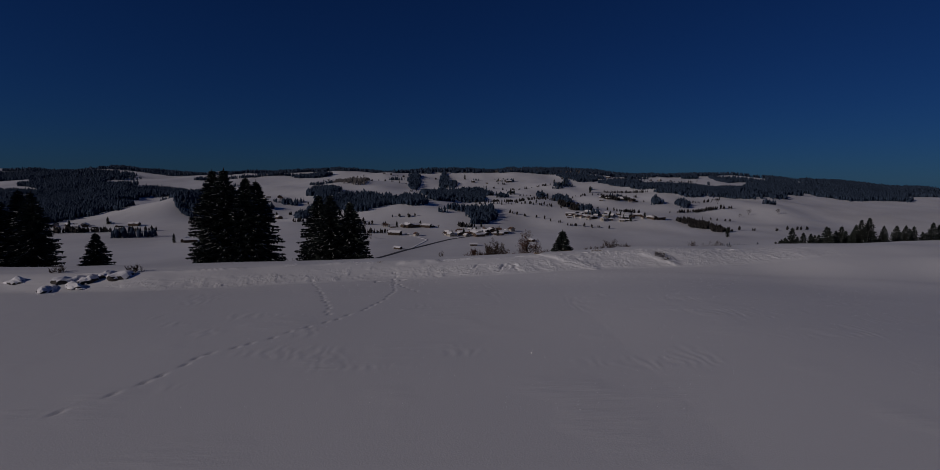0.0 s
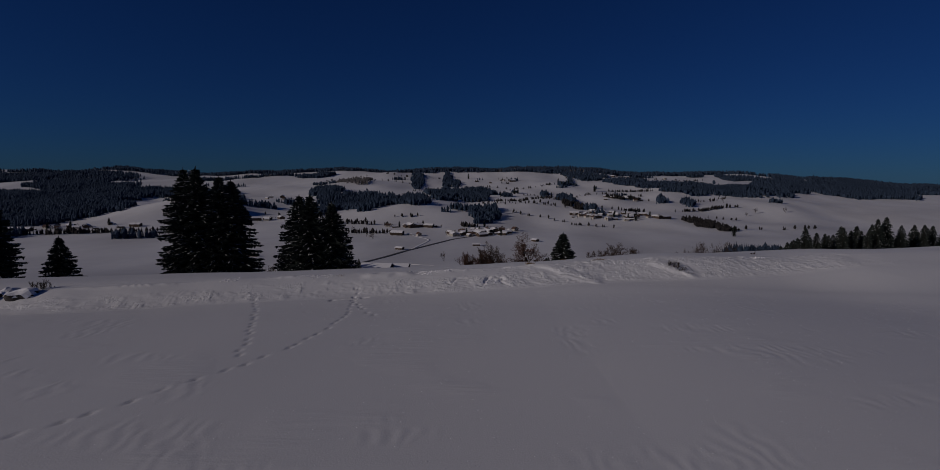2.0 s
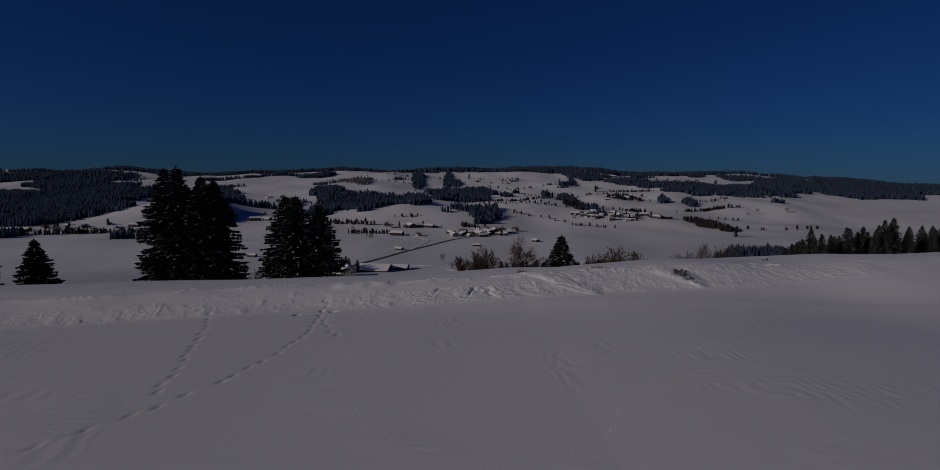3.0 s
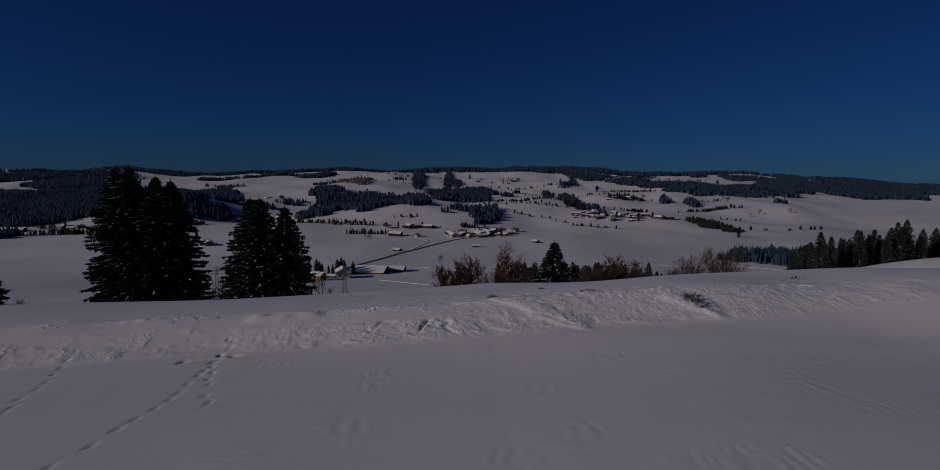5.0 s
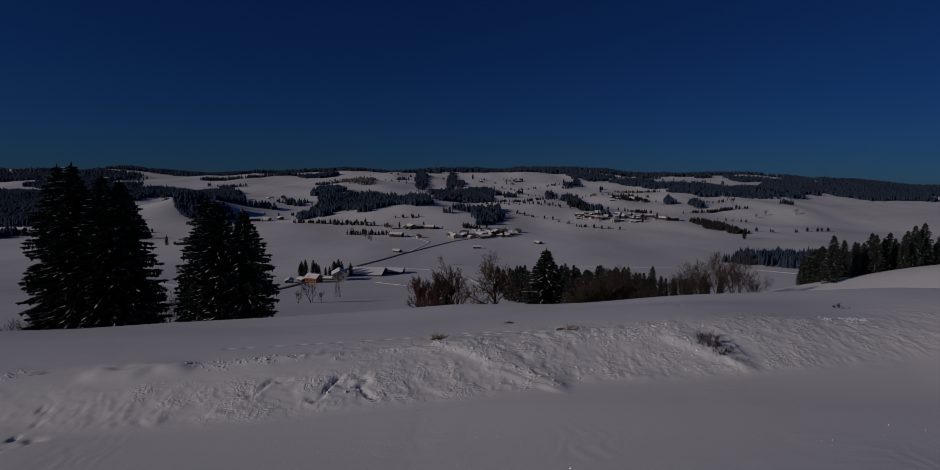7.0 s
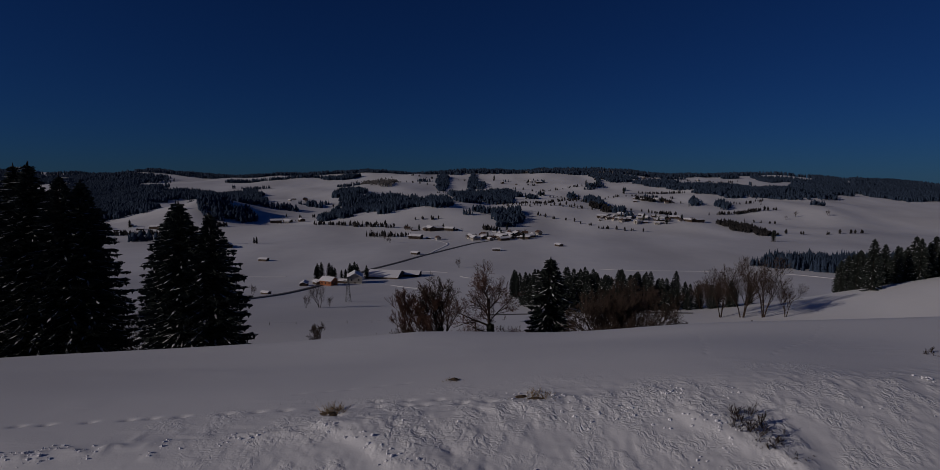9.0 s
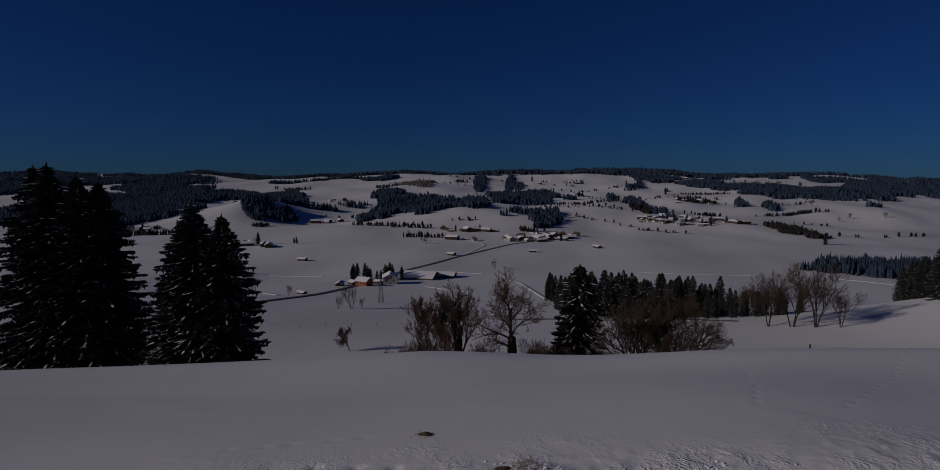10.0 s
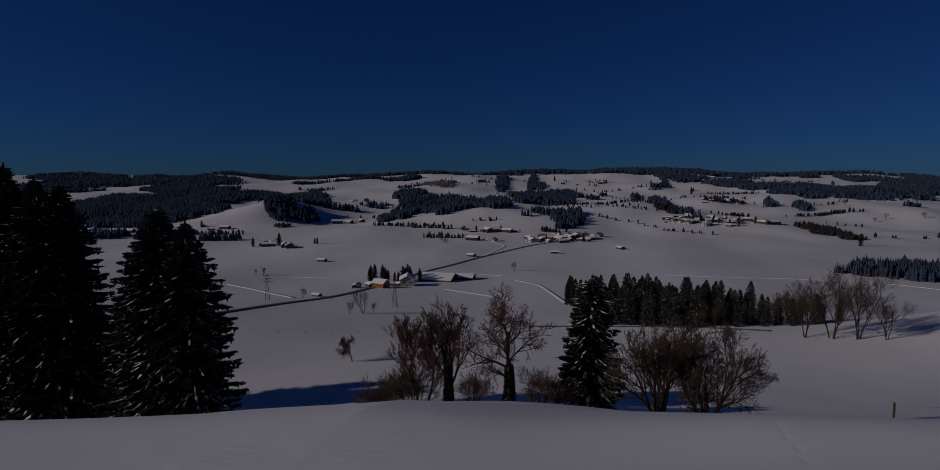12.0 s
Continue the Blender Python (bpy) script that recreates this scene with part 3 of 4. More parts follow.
small_tree = set_on(bare_tree("bare_tree", 7.6, 0.9, 31, "small leafless fruit tree standing alone in snow"), -44.3, 201.0)
big_bare = bare_tree("bare_tree", 19.0, 0.7, 32, "large leafless tree at the edge of a wood", stems=3)
set_on(big_bare, 95, 246)
rng = random.Random(77)
for x, y, size in ((101, 243, 1.0), (89, 250, 0.85), (107, 240, 0.6), (-50.5, 136.0, 0.85), (-53.5, 138, 0.85), (-77, 135, 0.65), (-82, 137, 0.7), (-87, 135, 0.6), (-107, 150, 0.75), (-103, 146, 0.65), (-92, 135, 0.55)):
    put(big_bare, x, y, rng.uniform(0, 360), size)
for k in range(15):  # the leafless fringe of the wood in the hollow
    x = rng.uniform(52, 112)
    put(big_bare, x, 291 - 0.12 * (x - 52) + rng.uniform(-5, 5), rng.uniform(0, 360), rng.uniform(0.35, 0.6))

# trees that stand single in the valley and on the far slopes
far_spruce = spruce("spruce_tree", 20, 7.5, 41, "distant dark spruce standing alone on a snowy slope", whorls=16, snow=0)
set_on(far_spruce, 479, 1004)
for x, y, size in ((-10, 2411, 1.2), (147, 1869, 1.1), (433, 1931, 1.2), (246, 1801, 0.9), (106, 1800, 0.8), (377, 2130, 1.0), (334, 2030, 1.0), (95, 1773, 0.8), (25, 1119, 0.7), (355, 2060, 0.9),
                   (-370, 880, 0.55), (-376, 884, 0.5), (-425, 862, 1.0), (262, 1795, 1.0), (300, 1590, 0.9), (160, 1880, 0.8), (330, 2085, 1.1), (-866, 1989, 0.8)):
    put(far_spruce, x, y, x * 7 % 360, size)
for k in range(14):  # the windbreak behind the farm
    put(far_spruce, -162 + 3.4 * k + 2.5 * math.sin(5 * k), 543 + 5 * math.sin(3 * k), 40 * k, 0.62 + 0.2 * math.sin(7 * k))
far_bare = bare_tree("bare_tree", 13, 0.8, 42, "distant leafless tree standing in a snowy field", levels=3, stems=3)
set_on(far_bare, -78, 300)
for x, y, size in ((-74, 303, 0.45), (-84, 298, 0.5), (-284, 570, 0.8), (-296, 577, 0.5), (-209, 992, 0.8), (-167, 918, 0.9), (-36, 650, 0.9), (738, 1429, 1.3), (813, 1422, 1.3), (748, 1630, 1.3), (-150, 385, 0.6),
                   (-185, 960, 0.7), (-175, 935, 0.6), (30, 1080, 0.8), (60, 1090, 0.8), (-225, 1040, 0.8), (700, 1400, 0.9), (430, 1260, 1.0), (-440, 880, 0.8), (640, 1650, 1.0)):
    put(far_bare, x, y, x * 11 % 360, size)


# ---- woods ----
def wood(name, label, patches, mat, tall, gap, seed, sides=6, leafless=0.0, tiers=3, cut=0.0):
    """A wood as one mesh of many small ragged trees, in uneven patches (x, y, rx, ry, turn)."""
    rng = np.random.RandomState(seed)
    allv, allf, base = [], [], 0
    for px, py, rx, ry, turn in patches:
        n = int(math.pi * rx * ry * 1.7 / gap**2)
        a, r = rng.rand(n) * 6.283, 1.3 * np.sqrt(rng.rand(n))
        u, v = r * np.cos(a) * rx, r * np.sin(a) * ry
        c, s = math.cos(radians(turn)), math.sin(radians(turn))
        x, y = px + u * c - v * s, py + u * s + v * c
        rough = min(rx, ry) * 0.9 + 6
        keep = r + 0.42 * vnoise(x / rough + px, y / rough, 1) + 0.15 * vnoise(x / 14, y / 14, 3) < 1.1 - cut
        x, y = x[keep], y[keep]
        n, z = len(x), height(x, y)
        h = tall * (0.6 + 0.55 * rng.rand(n)) * (1 + 0.15 * vnoise(x / 25, y / 25, 4))
        slim = 0.7 + 0.5 * rng.rand(n)
        soft = rng.rand(n) < leafless
        for k in range(tiers):
            t0, t1 = k / tiers, (k + 1) / tiers
            lo = np.where(soft, 0.12 + 0.6 * t0, 0.03 + 0.85 * t0) * h
            hi = np.where(soft, 0.5 + 0.5 * t1, np.minimum(1.0, 0.1 + 0.95 * t1 + 0.12)) * h
            wd = np.where(soft, 0.12 + 0.14 * math.sin(math.pi * (0.25 + 0.6 * t0)), (0.165 * (1 - t0) ** 0.8 + 0.012) * slim) * h
            ph = rng.rand(n) * 6.283
            ring = []
            for q in range(sides):
                w = wd * (0.62 + 0.65 * rng.rand(n)) * (0.7 if q % 2 and sides > 6 else 1.0)
                ring.append(np.stack([x + np.cos(ph + 6.283 * q / sides) * w, y + np.sin(ph + 6.283 * q / sides) * w, z + lo - 0.08 * h * rng.rand(n)], -1))
            tip = np.stack([x, y, z + hi], -1)
            v3 = np.stack(ring + [tip], 1).reshape(-1, 3)
            allv.append(v3)
            k0 = base + np.arange(n) * (sides + 1)
            for q in range(sides):
                allf.append(np.stack([k0 + q, k0 + (q + 1) % sides, k0 + sides], -1))
            base += len(v3)
    v, f = np.concatenate(allv), np.concatenate(allf).astype(np.int32)
    me = bpy.data.meshes.new(name)
    me.vertices.add(len(v))
    me.vertices.foreach_set("co", v.ravel())
    me.loops.add(f.size)
    me.loops.foreach_set("vertex_index", f.ravel())
    me.polygons.add(len(f))
    me.polygons.foreach_set("loop_start", np.arange(0, f.size, 3, dtype=np.int32))
    me.update(calc_edges=True)
    me.materials.append(mat)
    return tagged(new(name, me), label, "wood", kind="stuff")


def grove(patches, tall, gap, seed, group, edge=()):
    """Single spruces that fill the patches (x, y, rx, ry, turn), copied from the two young trees."""
    rng, done = random.Random(seed), []
    for px, py, rx, ry, turn in patches:
        c, s = math.cos(radians(turn)), math.sin(radians(turn))
        for _ in range(900):
            u, v = rng.uniform(-1, 1), rng.uniform(-1, 1)
            x, y = px + u * rx * c - v * ry * s, py + u * rx * s + v * ry * c
            if u * u + v * v < 1 and all((x - a) ** 2 + (y - b) ** 2 > gap * gap for a, b in done):
                done.append((x, y))
                tagged(put(rng.choice(wood_trees), x, y, rng.uniform(0, 360), tall / 20 * rng.uniform(0.68, 1.15), 0.5), group=group)


wood_trees = [spruce("spruce_tree", 20, 6.6, 43, "dark spruce in a dense wood with light snow", whorls=18, snow=0.3),
              spruce("spruce_tree", 20, 7.6, 44, "dark bushy spruce in a dense wood", whorls=16, snow=0.35)]
set_on(wood_trees[0], 150, 262)
set_on(wood_trees[1], 45, 322)
grove([(56, 306, 30, 20, 0), (34, 335, 14, 34, 0)], 16.0, 5.0, 51, "spruces of the wood in the hollow")
grove([(94, 290, 22, 12, -10)], 11.5, 5.6, 59, "spruces of the wood in the hollow")


def joined_wood(name, label, patches, tall, gap, seed):
    """The depth of a wood, its spruces joined into one mesh."""
    rng = random.Random(seed)
    src = []
    for t in wood_trees:
        me = next(c for c in t.children if c.name.startswith("crown")).data
        v = np.empty(len(me.vertices) * 3)
        me.vertices.foreach_get("co", v)
        src.append((v.reshape(-1, 3), np.array([tuple(p.vertices) for p in me.polygons])))
    done, allv, allf, base = [], [], [], 0
    for px, py, rx, ry, turn in patches:
        c, s = math.cos(radians(turn)), math.sin(radians(turn))
        for _ in range(500):
            u, w = rng.uniform(-1, 1), rng.uniform(-1, 1)
            x, y = px + u * rx * c - w * ry * s, py + u * rx * s + w * ry * c
            if u * u + w * w < 1 and all((x - a) ** 2 + (y - b) ** 2 > gap * gap for a, b in done):
                done.append((x, y))
                v, f = src[rng.randrange(2)]
                k, g = tall / 20 * rng.uniform(0.62, 1.15), rng.uniform(0, 6.283)
                allv.append(np.stack([x + k * (v[:, 0] * math.cos(g) - v[:, 1] * math.sin(g)), y + k * (v[:, 0] * math.sin(g) + v[:, 1] * math.cos(g)), float(height(x, y)) + k * v[:, 2]], -1))
                allf.append(f + base)
                base += len(v)
    v, f = np.concatenate(allv), np.concatenate(allf).astype(np.int32)
    me = bpy.data.meshes.new(name)
    me.vertices.add(len(v))
    me.vertices.foreach_set("co", v.ravel())
    me.loops.add(f.size)
    me.loops.foreach_set("vertex_index", f.ravel())
    me.polygons.add(len(f))
    me.polygons.foreach_set("loop_start", np.arange(0, f.size, 3, dtype=np.int32))
    me.update(calc_edges=True)
    me.materials.append(NEEDLES)
    return tagged(new(name, me), label, "wood", kind="stuff")


joined_wood("hollow_wood", "dense dark spruce wood filling the hollow", [(52, 405, 30, 62, 0), (80, 395, 22, 70, 12), (26, 405, 10, 32, 0)], 17.0, 8.5, 52)
joined_wood("rise_wood", "dark spruce wood behind the snowy rise", [(212, 302, 62, 14, 12), (268, 318, 42, 18, 12)], 15.5, 5.0, 64)
grove([(205, 290, 58, 17, 12), (262, 305, 40, 20, 12)], 17.5, 5.0, 53, "spruces behind the snowy rise")
# the woods from here outward wear needles with haze blue in the colour
wood("valley_wood", "dark wood on the valley floor", [(385, 692, 66, 40, 20), (315, 702, 16, 12, 0), (440, 720, 60, 40, 10)], HAZED_NEEDLES, 15, 4.5, 54, 8, 0.1, 4)
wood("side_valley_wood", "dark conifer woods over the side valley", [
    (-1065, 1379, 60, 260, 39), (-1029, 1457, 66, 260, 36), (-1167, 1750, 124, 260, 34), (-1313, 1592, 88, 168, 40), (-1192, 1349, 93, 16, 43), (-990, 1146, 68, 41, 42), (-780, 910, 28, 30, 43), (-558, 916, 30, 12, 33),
    (-1811, 1929, 64, 20, 44), (-1951, 1854, 174, 260, 47), (-1244, 1202, 111, 150, 47), (-1450, 2000, 120, 200, 36), (-900, 1330, 70, 110, 35), (-960, 1200, 80, 100, 40), (-1150, 1420, 110, 150, 38), (-1266, 1530, 120, 150, 38)], HAZED_NEEDLES, 16, 6.2, 55, 6, 0.5)
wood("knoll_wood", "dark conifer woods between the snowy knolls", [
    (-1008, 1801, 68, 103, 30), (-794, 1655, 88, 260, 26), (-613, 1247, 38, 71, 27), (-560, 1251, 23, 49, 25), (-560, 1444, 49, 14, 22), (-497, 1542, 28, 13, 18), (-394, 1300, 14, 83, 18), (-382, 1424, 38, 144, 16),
    (-461, 1754, 43, 156, 15), (-292, 1526, 73, 229, 11), (-159, 1478, 42, 182, 6), (-1072, 2335, 75, 14, 25), (-901, 2430, 132, 14, 21), (-691, 2457, 82, 50, 16)], HAZED_NEEDLES, 16, 5.6, 61, 6, 0.5)
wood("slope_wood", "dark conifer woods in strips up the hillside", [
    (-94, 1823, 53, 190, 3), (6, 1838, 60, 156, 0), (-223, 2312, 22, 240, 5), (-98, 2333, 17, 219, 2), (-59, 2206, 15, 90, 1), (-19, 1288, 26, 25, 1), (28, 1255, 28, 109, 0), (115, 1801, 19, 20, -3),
    (248, 1850, 14, 50, -7), (281, 1704, 13, 150, -9), (283, 1576, 13, 100, -10), (343, 2052, 22, 14, -9), (403, 2236, 8, 120, -10), (505, 2346, 64, 81, -12), (441, 2433, 39, 51, -10)], HAZED_NEEDLES, 15, 5.6, 62, 6, 0.5)
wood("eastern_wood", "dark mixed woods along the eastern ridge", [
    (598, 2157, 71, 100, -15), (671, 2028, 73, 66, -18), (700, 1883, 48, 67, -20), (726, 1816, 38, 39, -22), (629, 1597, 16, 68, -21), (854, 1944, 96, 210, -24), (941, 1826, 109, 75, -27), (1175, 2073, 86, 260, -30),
    (1155, 2436, 40, 60, -25), (812, 2523, 21, 14, -18), (1020, 2510, 29, 40, -22), (577, 1671, 13, 70, -19), (293, 1370, 14, 39, -12), (302, 1295, 13, 12, -13), (1314, 2424, 189, 46, -28), (1400, 2000, 140, 300, -33)], HAZED_NEEDLES, 15, 6.0, 63, 6, 0.5)
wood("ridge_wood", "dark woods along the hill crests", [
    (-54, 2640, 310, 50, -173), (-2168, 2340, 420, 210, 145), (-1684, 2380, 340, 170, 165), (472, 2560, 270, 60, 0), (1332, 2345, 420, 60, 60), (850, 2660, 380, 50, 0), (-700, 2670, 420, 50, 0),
    (-1500, 2680, 520, 70, 0), (1500, 2200, 380, 150, 60), (1800, 2300, 420, 260, 60), (-400, 2690, 2300, 30, 0)], HAZED_NEEDLES, 18, 8.0, 56, 6, 0.5)
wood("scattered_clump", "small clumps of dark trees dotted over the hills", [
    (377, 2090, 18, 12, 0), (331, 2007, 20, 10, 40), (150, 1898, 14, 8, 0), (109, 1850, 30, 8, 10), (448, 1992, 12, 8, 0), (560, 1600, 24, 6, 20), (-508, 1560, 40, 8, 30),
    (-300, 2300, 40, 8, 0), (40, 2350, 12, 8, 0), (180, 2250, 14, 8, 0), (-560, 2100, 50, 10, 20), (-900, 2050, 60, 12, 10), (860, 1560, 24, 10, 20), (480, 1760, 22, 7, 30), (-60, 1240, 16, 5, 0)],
    HAZED_NEEDLES, 13, 6.0, 60, 6, 0.5)
wood("frosted_wood", "frosted leafless woods on the far slopes", [(-451, 2178, 64, 175, 12), (300, 2640, 200, 60, 0), (560, 2560, 140, 50, 20)], FROSTED, 12, 10.0, 58, 6, 0.9)
wood("hedgerow", "leafless hedgerow trees between fields", [
    (505, 1261, 21, 38, -22), (522, 1225, 22, 57, -23), (521, 1166, 17, 31, -24), (522, 1118, 18, 15, -25), (264, 1515, 14, 90, -9), (277, 1404, 14, 51, -11), (437, 1659, 27, 18, -15), (500, 1688, 18, 12, -16), (-544, 1095, 14, 14, 28), (-5, 1113, 14, 8, 0),
    (-300, 1150, 70, 4, 0), (-190, 1010, 40, 4, 0), (-240, 1128, 60, 3, -8), (420, 1420, 50, 4, 30), (-700, 960, 120, 5, 20), (640, 1480, 90, 4, 20), (120, 1560, 80, 3, 12), (-30, 1950, 90, 4, 0), (560, 1940, 70, 4, -10)], HEDGE, 10, 4.5, 57, 6, 0.8)

rng = random.Random(83)
dots = []
for k in range(46):  # loose rows of field trees
    x, y, g, step = rng.uniform(-650, 900), rng.uniform(1130, 2450), rng.uniform(-0.5, 0.5), rng.uniform(12, 34)
    for i in range(rng.randrange(3, 10)):
        dots.append((x + i * step * math.cos(g) + rng.uniform(-4, 4), y + i * step * math.sin(g) + rng.uniform(-5, 5), rng.uniform(3, 5.5), rng.uniform(3, 4.5), 0))
wood("field_trees", "loose rows of leafless field trees on white slopes", dots, HEDGE, 9, 5.0, 84, 6, 0.75)


# ---- buildings ----
def building(name, w, l, h, pitch, wall, roof, label, category="house", windows=True, chimney=True):
    """A gabled building, its ridge along y: walls, roof of two thick planes, windows, a door and a chimney."""
    ob = tagged(new(name), label, category)
    rise = w / 2 * math.tan(radians(pitch))
    b = Bag()
    b.v += [(-w / 2, -l / 2, -1.5), (w / 2, -l / 2, -1.5), (w / 2, -l / 2, h), (0, -l / 2, h + rise), (-w / 2, -l / 2, h)]
    b.v += [(x, l / 2, z) for x, _, z in b.v[:5]]
    b.f += [(0, 1, 2, 3, 4), (9, 8, 7, 6, 5), (0, 5, 6, 1), (1, 6, 7, 2), (4, 9, 5, 0)]
    part("wall", b.mesh("wall", wall), ob)
    e, th = 0.9, 0.35
    for s in (-1, 1):
        r = Bag()
        drop = e * math.tan(radians(pitch))
        pts = [(0, h + rise + 0.02), (s * (w / 2 + e), h - drop + 0.02), (s * (w / 2 + e), h - drop + th), (0, h + rise + th)]
        r.v += [(x, -l / 2 - e, z) for x, z in pts] + [(x, l / 2 + e, z) for x, z in pts]
        r.f += [(0, 1, 2, 3), (7, 6, 5, 4), (0, 4, 5, 1), (1, 5, 6, 2), (2, 6, 7, 3), (3, 7, 4, 0)]
        part("roof", r.mesh("roof", roof), ob)
    if chimney:
        c = Bag()
        c.box(0.6, 1.3, -0.4, 0.4, h + rise - 1, h + rise + 1.1)
        part("chimney", c.mesh("chimney", PLASTER), ob)
    if windows:
        pane = Bag()
        pane.box(-0.55, 0.55, -0.05, 0.05, -0.75, 0.75)
        me = pane.mesh("window", PANE)
        for i in range(3):
            for s in (-1, 1):
                o = part("window", me, ob)
                o.matrix_local = pose(s * (w / 2 + 0.01), -l / 3 + i * l / 3, h * 0.55, 0, 0, 90)
        for x in (-w / 4, w / 4):
            o = part("window", me, ob)
            o.matrix_local = pose(x, -l / 2 - 0.01, h * 0.6)
        d = Bag()
        d.box(-0.6, 0.6, -0.06, 0.06, 0, 2.1)
        part("door", d.mesh("door", BOARDS), ob).matrix_local = pose(0, -l / 2 - 0.01, 0)
    return ob


kinds = [building("house", 10, 13, 5.5, 28, PLASTER, SNOW_CAP, "pale plastered village house with a snowy roof"),
         building("house", 9, 11, 5.0, 35, PLASTER, TILES, "plastered village house with a bare tiled roof"),
         building("farmhouse", 13, 24, 6.0, 25, BOARDS, SNOW_CAP, "dark timber farmhouse with a snow-covered roof", "farmhouse"),
         building("shed", 7, 12, 3.2, 22, BOARDS, SNOW_CAP, "low wooden shed under a snowy roof", "shed", False, False)]
places = [(-34, 990), (85, 1090), (-122, 1090), (102, 897)]
for ob, (x, y) in zip(kinds, places):
    set_on(ob, x, y, 30)


def hamlet(seed, n, cx, cy, rx, ry, turn, group, gap=13.0):
    rng, done = random.Random(seed), []
    c, s = math.cos(radians(turn)), math.sin(radians(turn))
    for _ in range(n * 20):
        u, v = rng.uniform(-rx, rx), rng.uniform(-ry, ry)
        x, y = cx + u * c - v * s, cy + u * s + v * c
        if u * u / rx**2 + v * v / ry**2 > 1 or any(math.hypot(x - a, y - b) < gap for a, b in done):
            continue
        done.append((x, y))
        o = put(kinds[rng.choice((0, 0, 1, 2, 2, 2, 3, 3))], x, y, rng.choice((20, 35, 100, 120, 80)) + rng.uniform(-10, 10), rng.uniform(0.65, 1.0), 0.3)
        tagged(o, group=group)
        if rng.random() < 0.8:
            put(far_bare if rng.random() < 0.75 else far_spruce, x + rng.uniform(-12, 12), y - rng.uniform(6, 14), rng.uniform(0, 360), rng.uniform(0.45, 0.8))
        if len(done) == n:
            break


hamlet(61, 26, 15, 1030, 75, 42, 30, "houses of the valley village")
hamlet(62, 36, 350, 1290, 125, 42, 5, "houses of the upper village")
hamlet(63, 9, -120, 1098, 55, 12, 3, "houses of the hamlet below the knoll")
hamlet(64, 4, -112, 988, 26, 7, 0, "houses of the hamlet below the knoll")
hamlet(65, 6, -420, 845, 42, 24, -30, "farm buildings on the valley floor")
hamlet(66, 4, -468, 1268, 34, 14, 30, "farm buildings on the slope")
hamlet(67, 8, 450, 1665, 75, 40, 20, "farms on the upper slope")
hamlet(68, 5, 60, 2250, 150, 60, 0, "farms near the ridge", 30)
hamlet(69, 7, 250, 1290, 25, 30, 10, "houses of the upper village")
hamlet(70, 22, -790, 1035, 150, 38, 10, "houses in the side valley", 16)
hamlet(71, 4, -560, 1600, 60, 30, 10, "farms on the slope", 20)
hamlet(72, 6, 700, 2350, 160, 60, 10, "farms near the ridge", 30)
for x, y, turn in ((5, 838, 95), (-281, 701, 80), (-104, 775, 60)):
    put(kinds[3], x, y, turn, 0.9)

hall = set_on(building("barn", 25, 30, 2.8, 19, BOARDS, SNOW_CAP, "large timber farm hall with a low snow-covered roof", "barn", False, False), -100, 560, 84)
lean_to = set_on(building("barn", 15, 18, 2.8, 18, BOARDS, SNOW_CAP, "smaller timber farm hall beside the large one", "barn", False, False), -78, 574, 86)
set_on(building("farmhouse", 9, 11, 4.8, 28, OCHRE, SNOW_CAP, "orange-plastered farmhouse with a snowy roof", "farmhouse"), -134, 492, 70)
set_on(building("farmhouse", 12, 16, 6.5, 28, PLASTER, SNOW_CAP, "white plastered farmhouse beside the barn", "farmhouse"), -118, 515, 15)
for x, y, turn in ((-146, 500, 40), (-128, 512, 80), (-153, 486, 10)):
    put(kinds[3], x, y, turn, 0.8)
put(kinds[3], -150, 405, 70, 0.5)


def pylon(x, y, tall, turn):
    ob = thing("power_pylon", x, y, "grey steel lattice power pylon in a snowy field", "pylon", turn=turn)
    tagged(ob, group="pylons of the power line")
    for sx, sy in ((-1, -1), (1, -1), (1, 1), (-1, 1)):
        b = Bag()
        b.tube([Vector((sx * 1.3, sy * 1.3, -0.5)), Vector((sx * 0.25, sy * 0.25, tall))], [0.14, 0.1], 4)
        part("leg", b.mesh("leg", STEEL), ob)
    b = Bag()
    for i in range(9):
        z0, z1 = tall * i / 9, tall * (i + 1) / 9
        w0, w1 = 1.3 - 1.05 * i / 9, 1.3 - 1.05 * (i + 1) / 9
        for sx, sy, tx, ty in ((-1, -1, 1, -1), (1, -1, 1, 1), (1, 1, -1, 1), (-1, 1, -1, -1)):
            b.tube([Vector((sx * w0, sy * w0, z0)), Vector((tx * w1, ty * w1, z1))], [0.06, 0.06], 3)
    part("lattice", b.mesh("lattice", STEEL), ob)
    for z, w in ((tall * 0.72, 3.6), (tall * 0.84, 2.8), (tall * 0.95, 2.0)):
        b = Bag()
        b.tube([Vector((-w, 0, z)), Vector((0, 0, z + 0.5)), Vector((w, 0, z))], [0.09, 0.16, 0.09], 4)
        part("crossarm", b.mesh("crossarm", STEEL), ob)


pylon(-156, 353, 15, 30)
pylon(-75, 339, 14, 30)


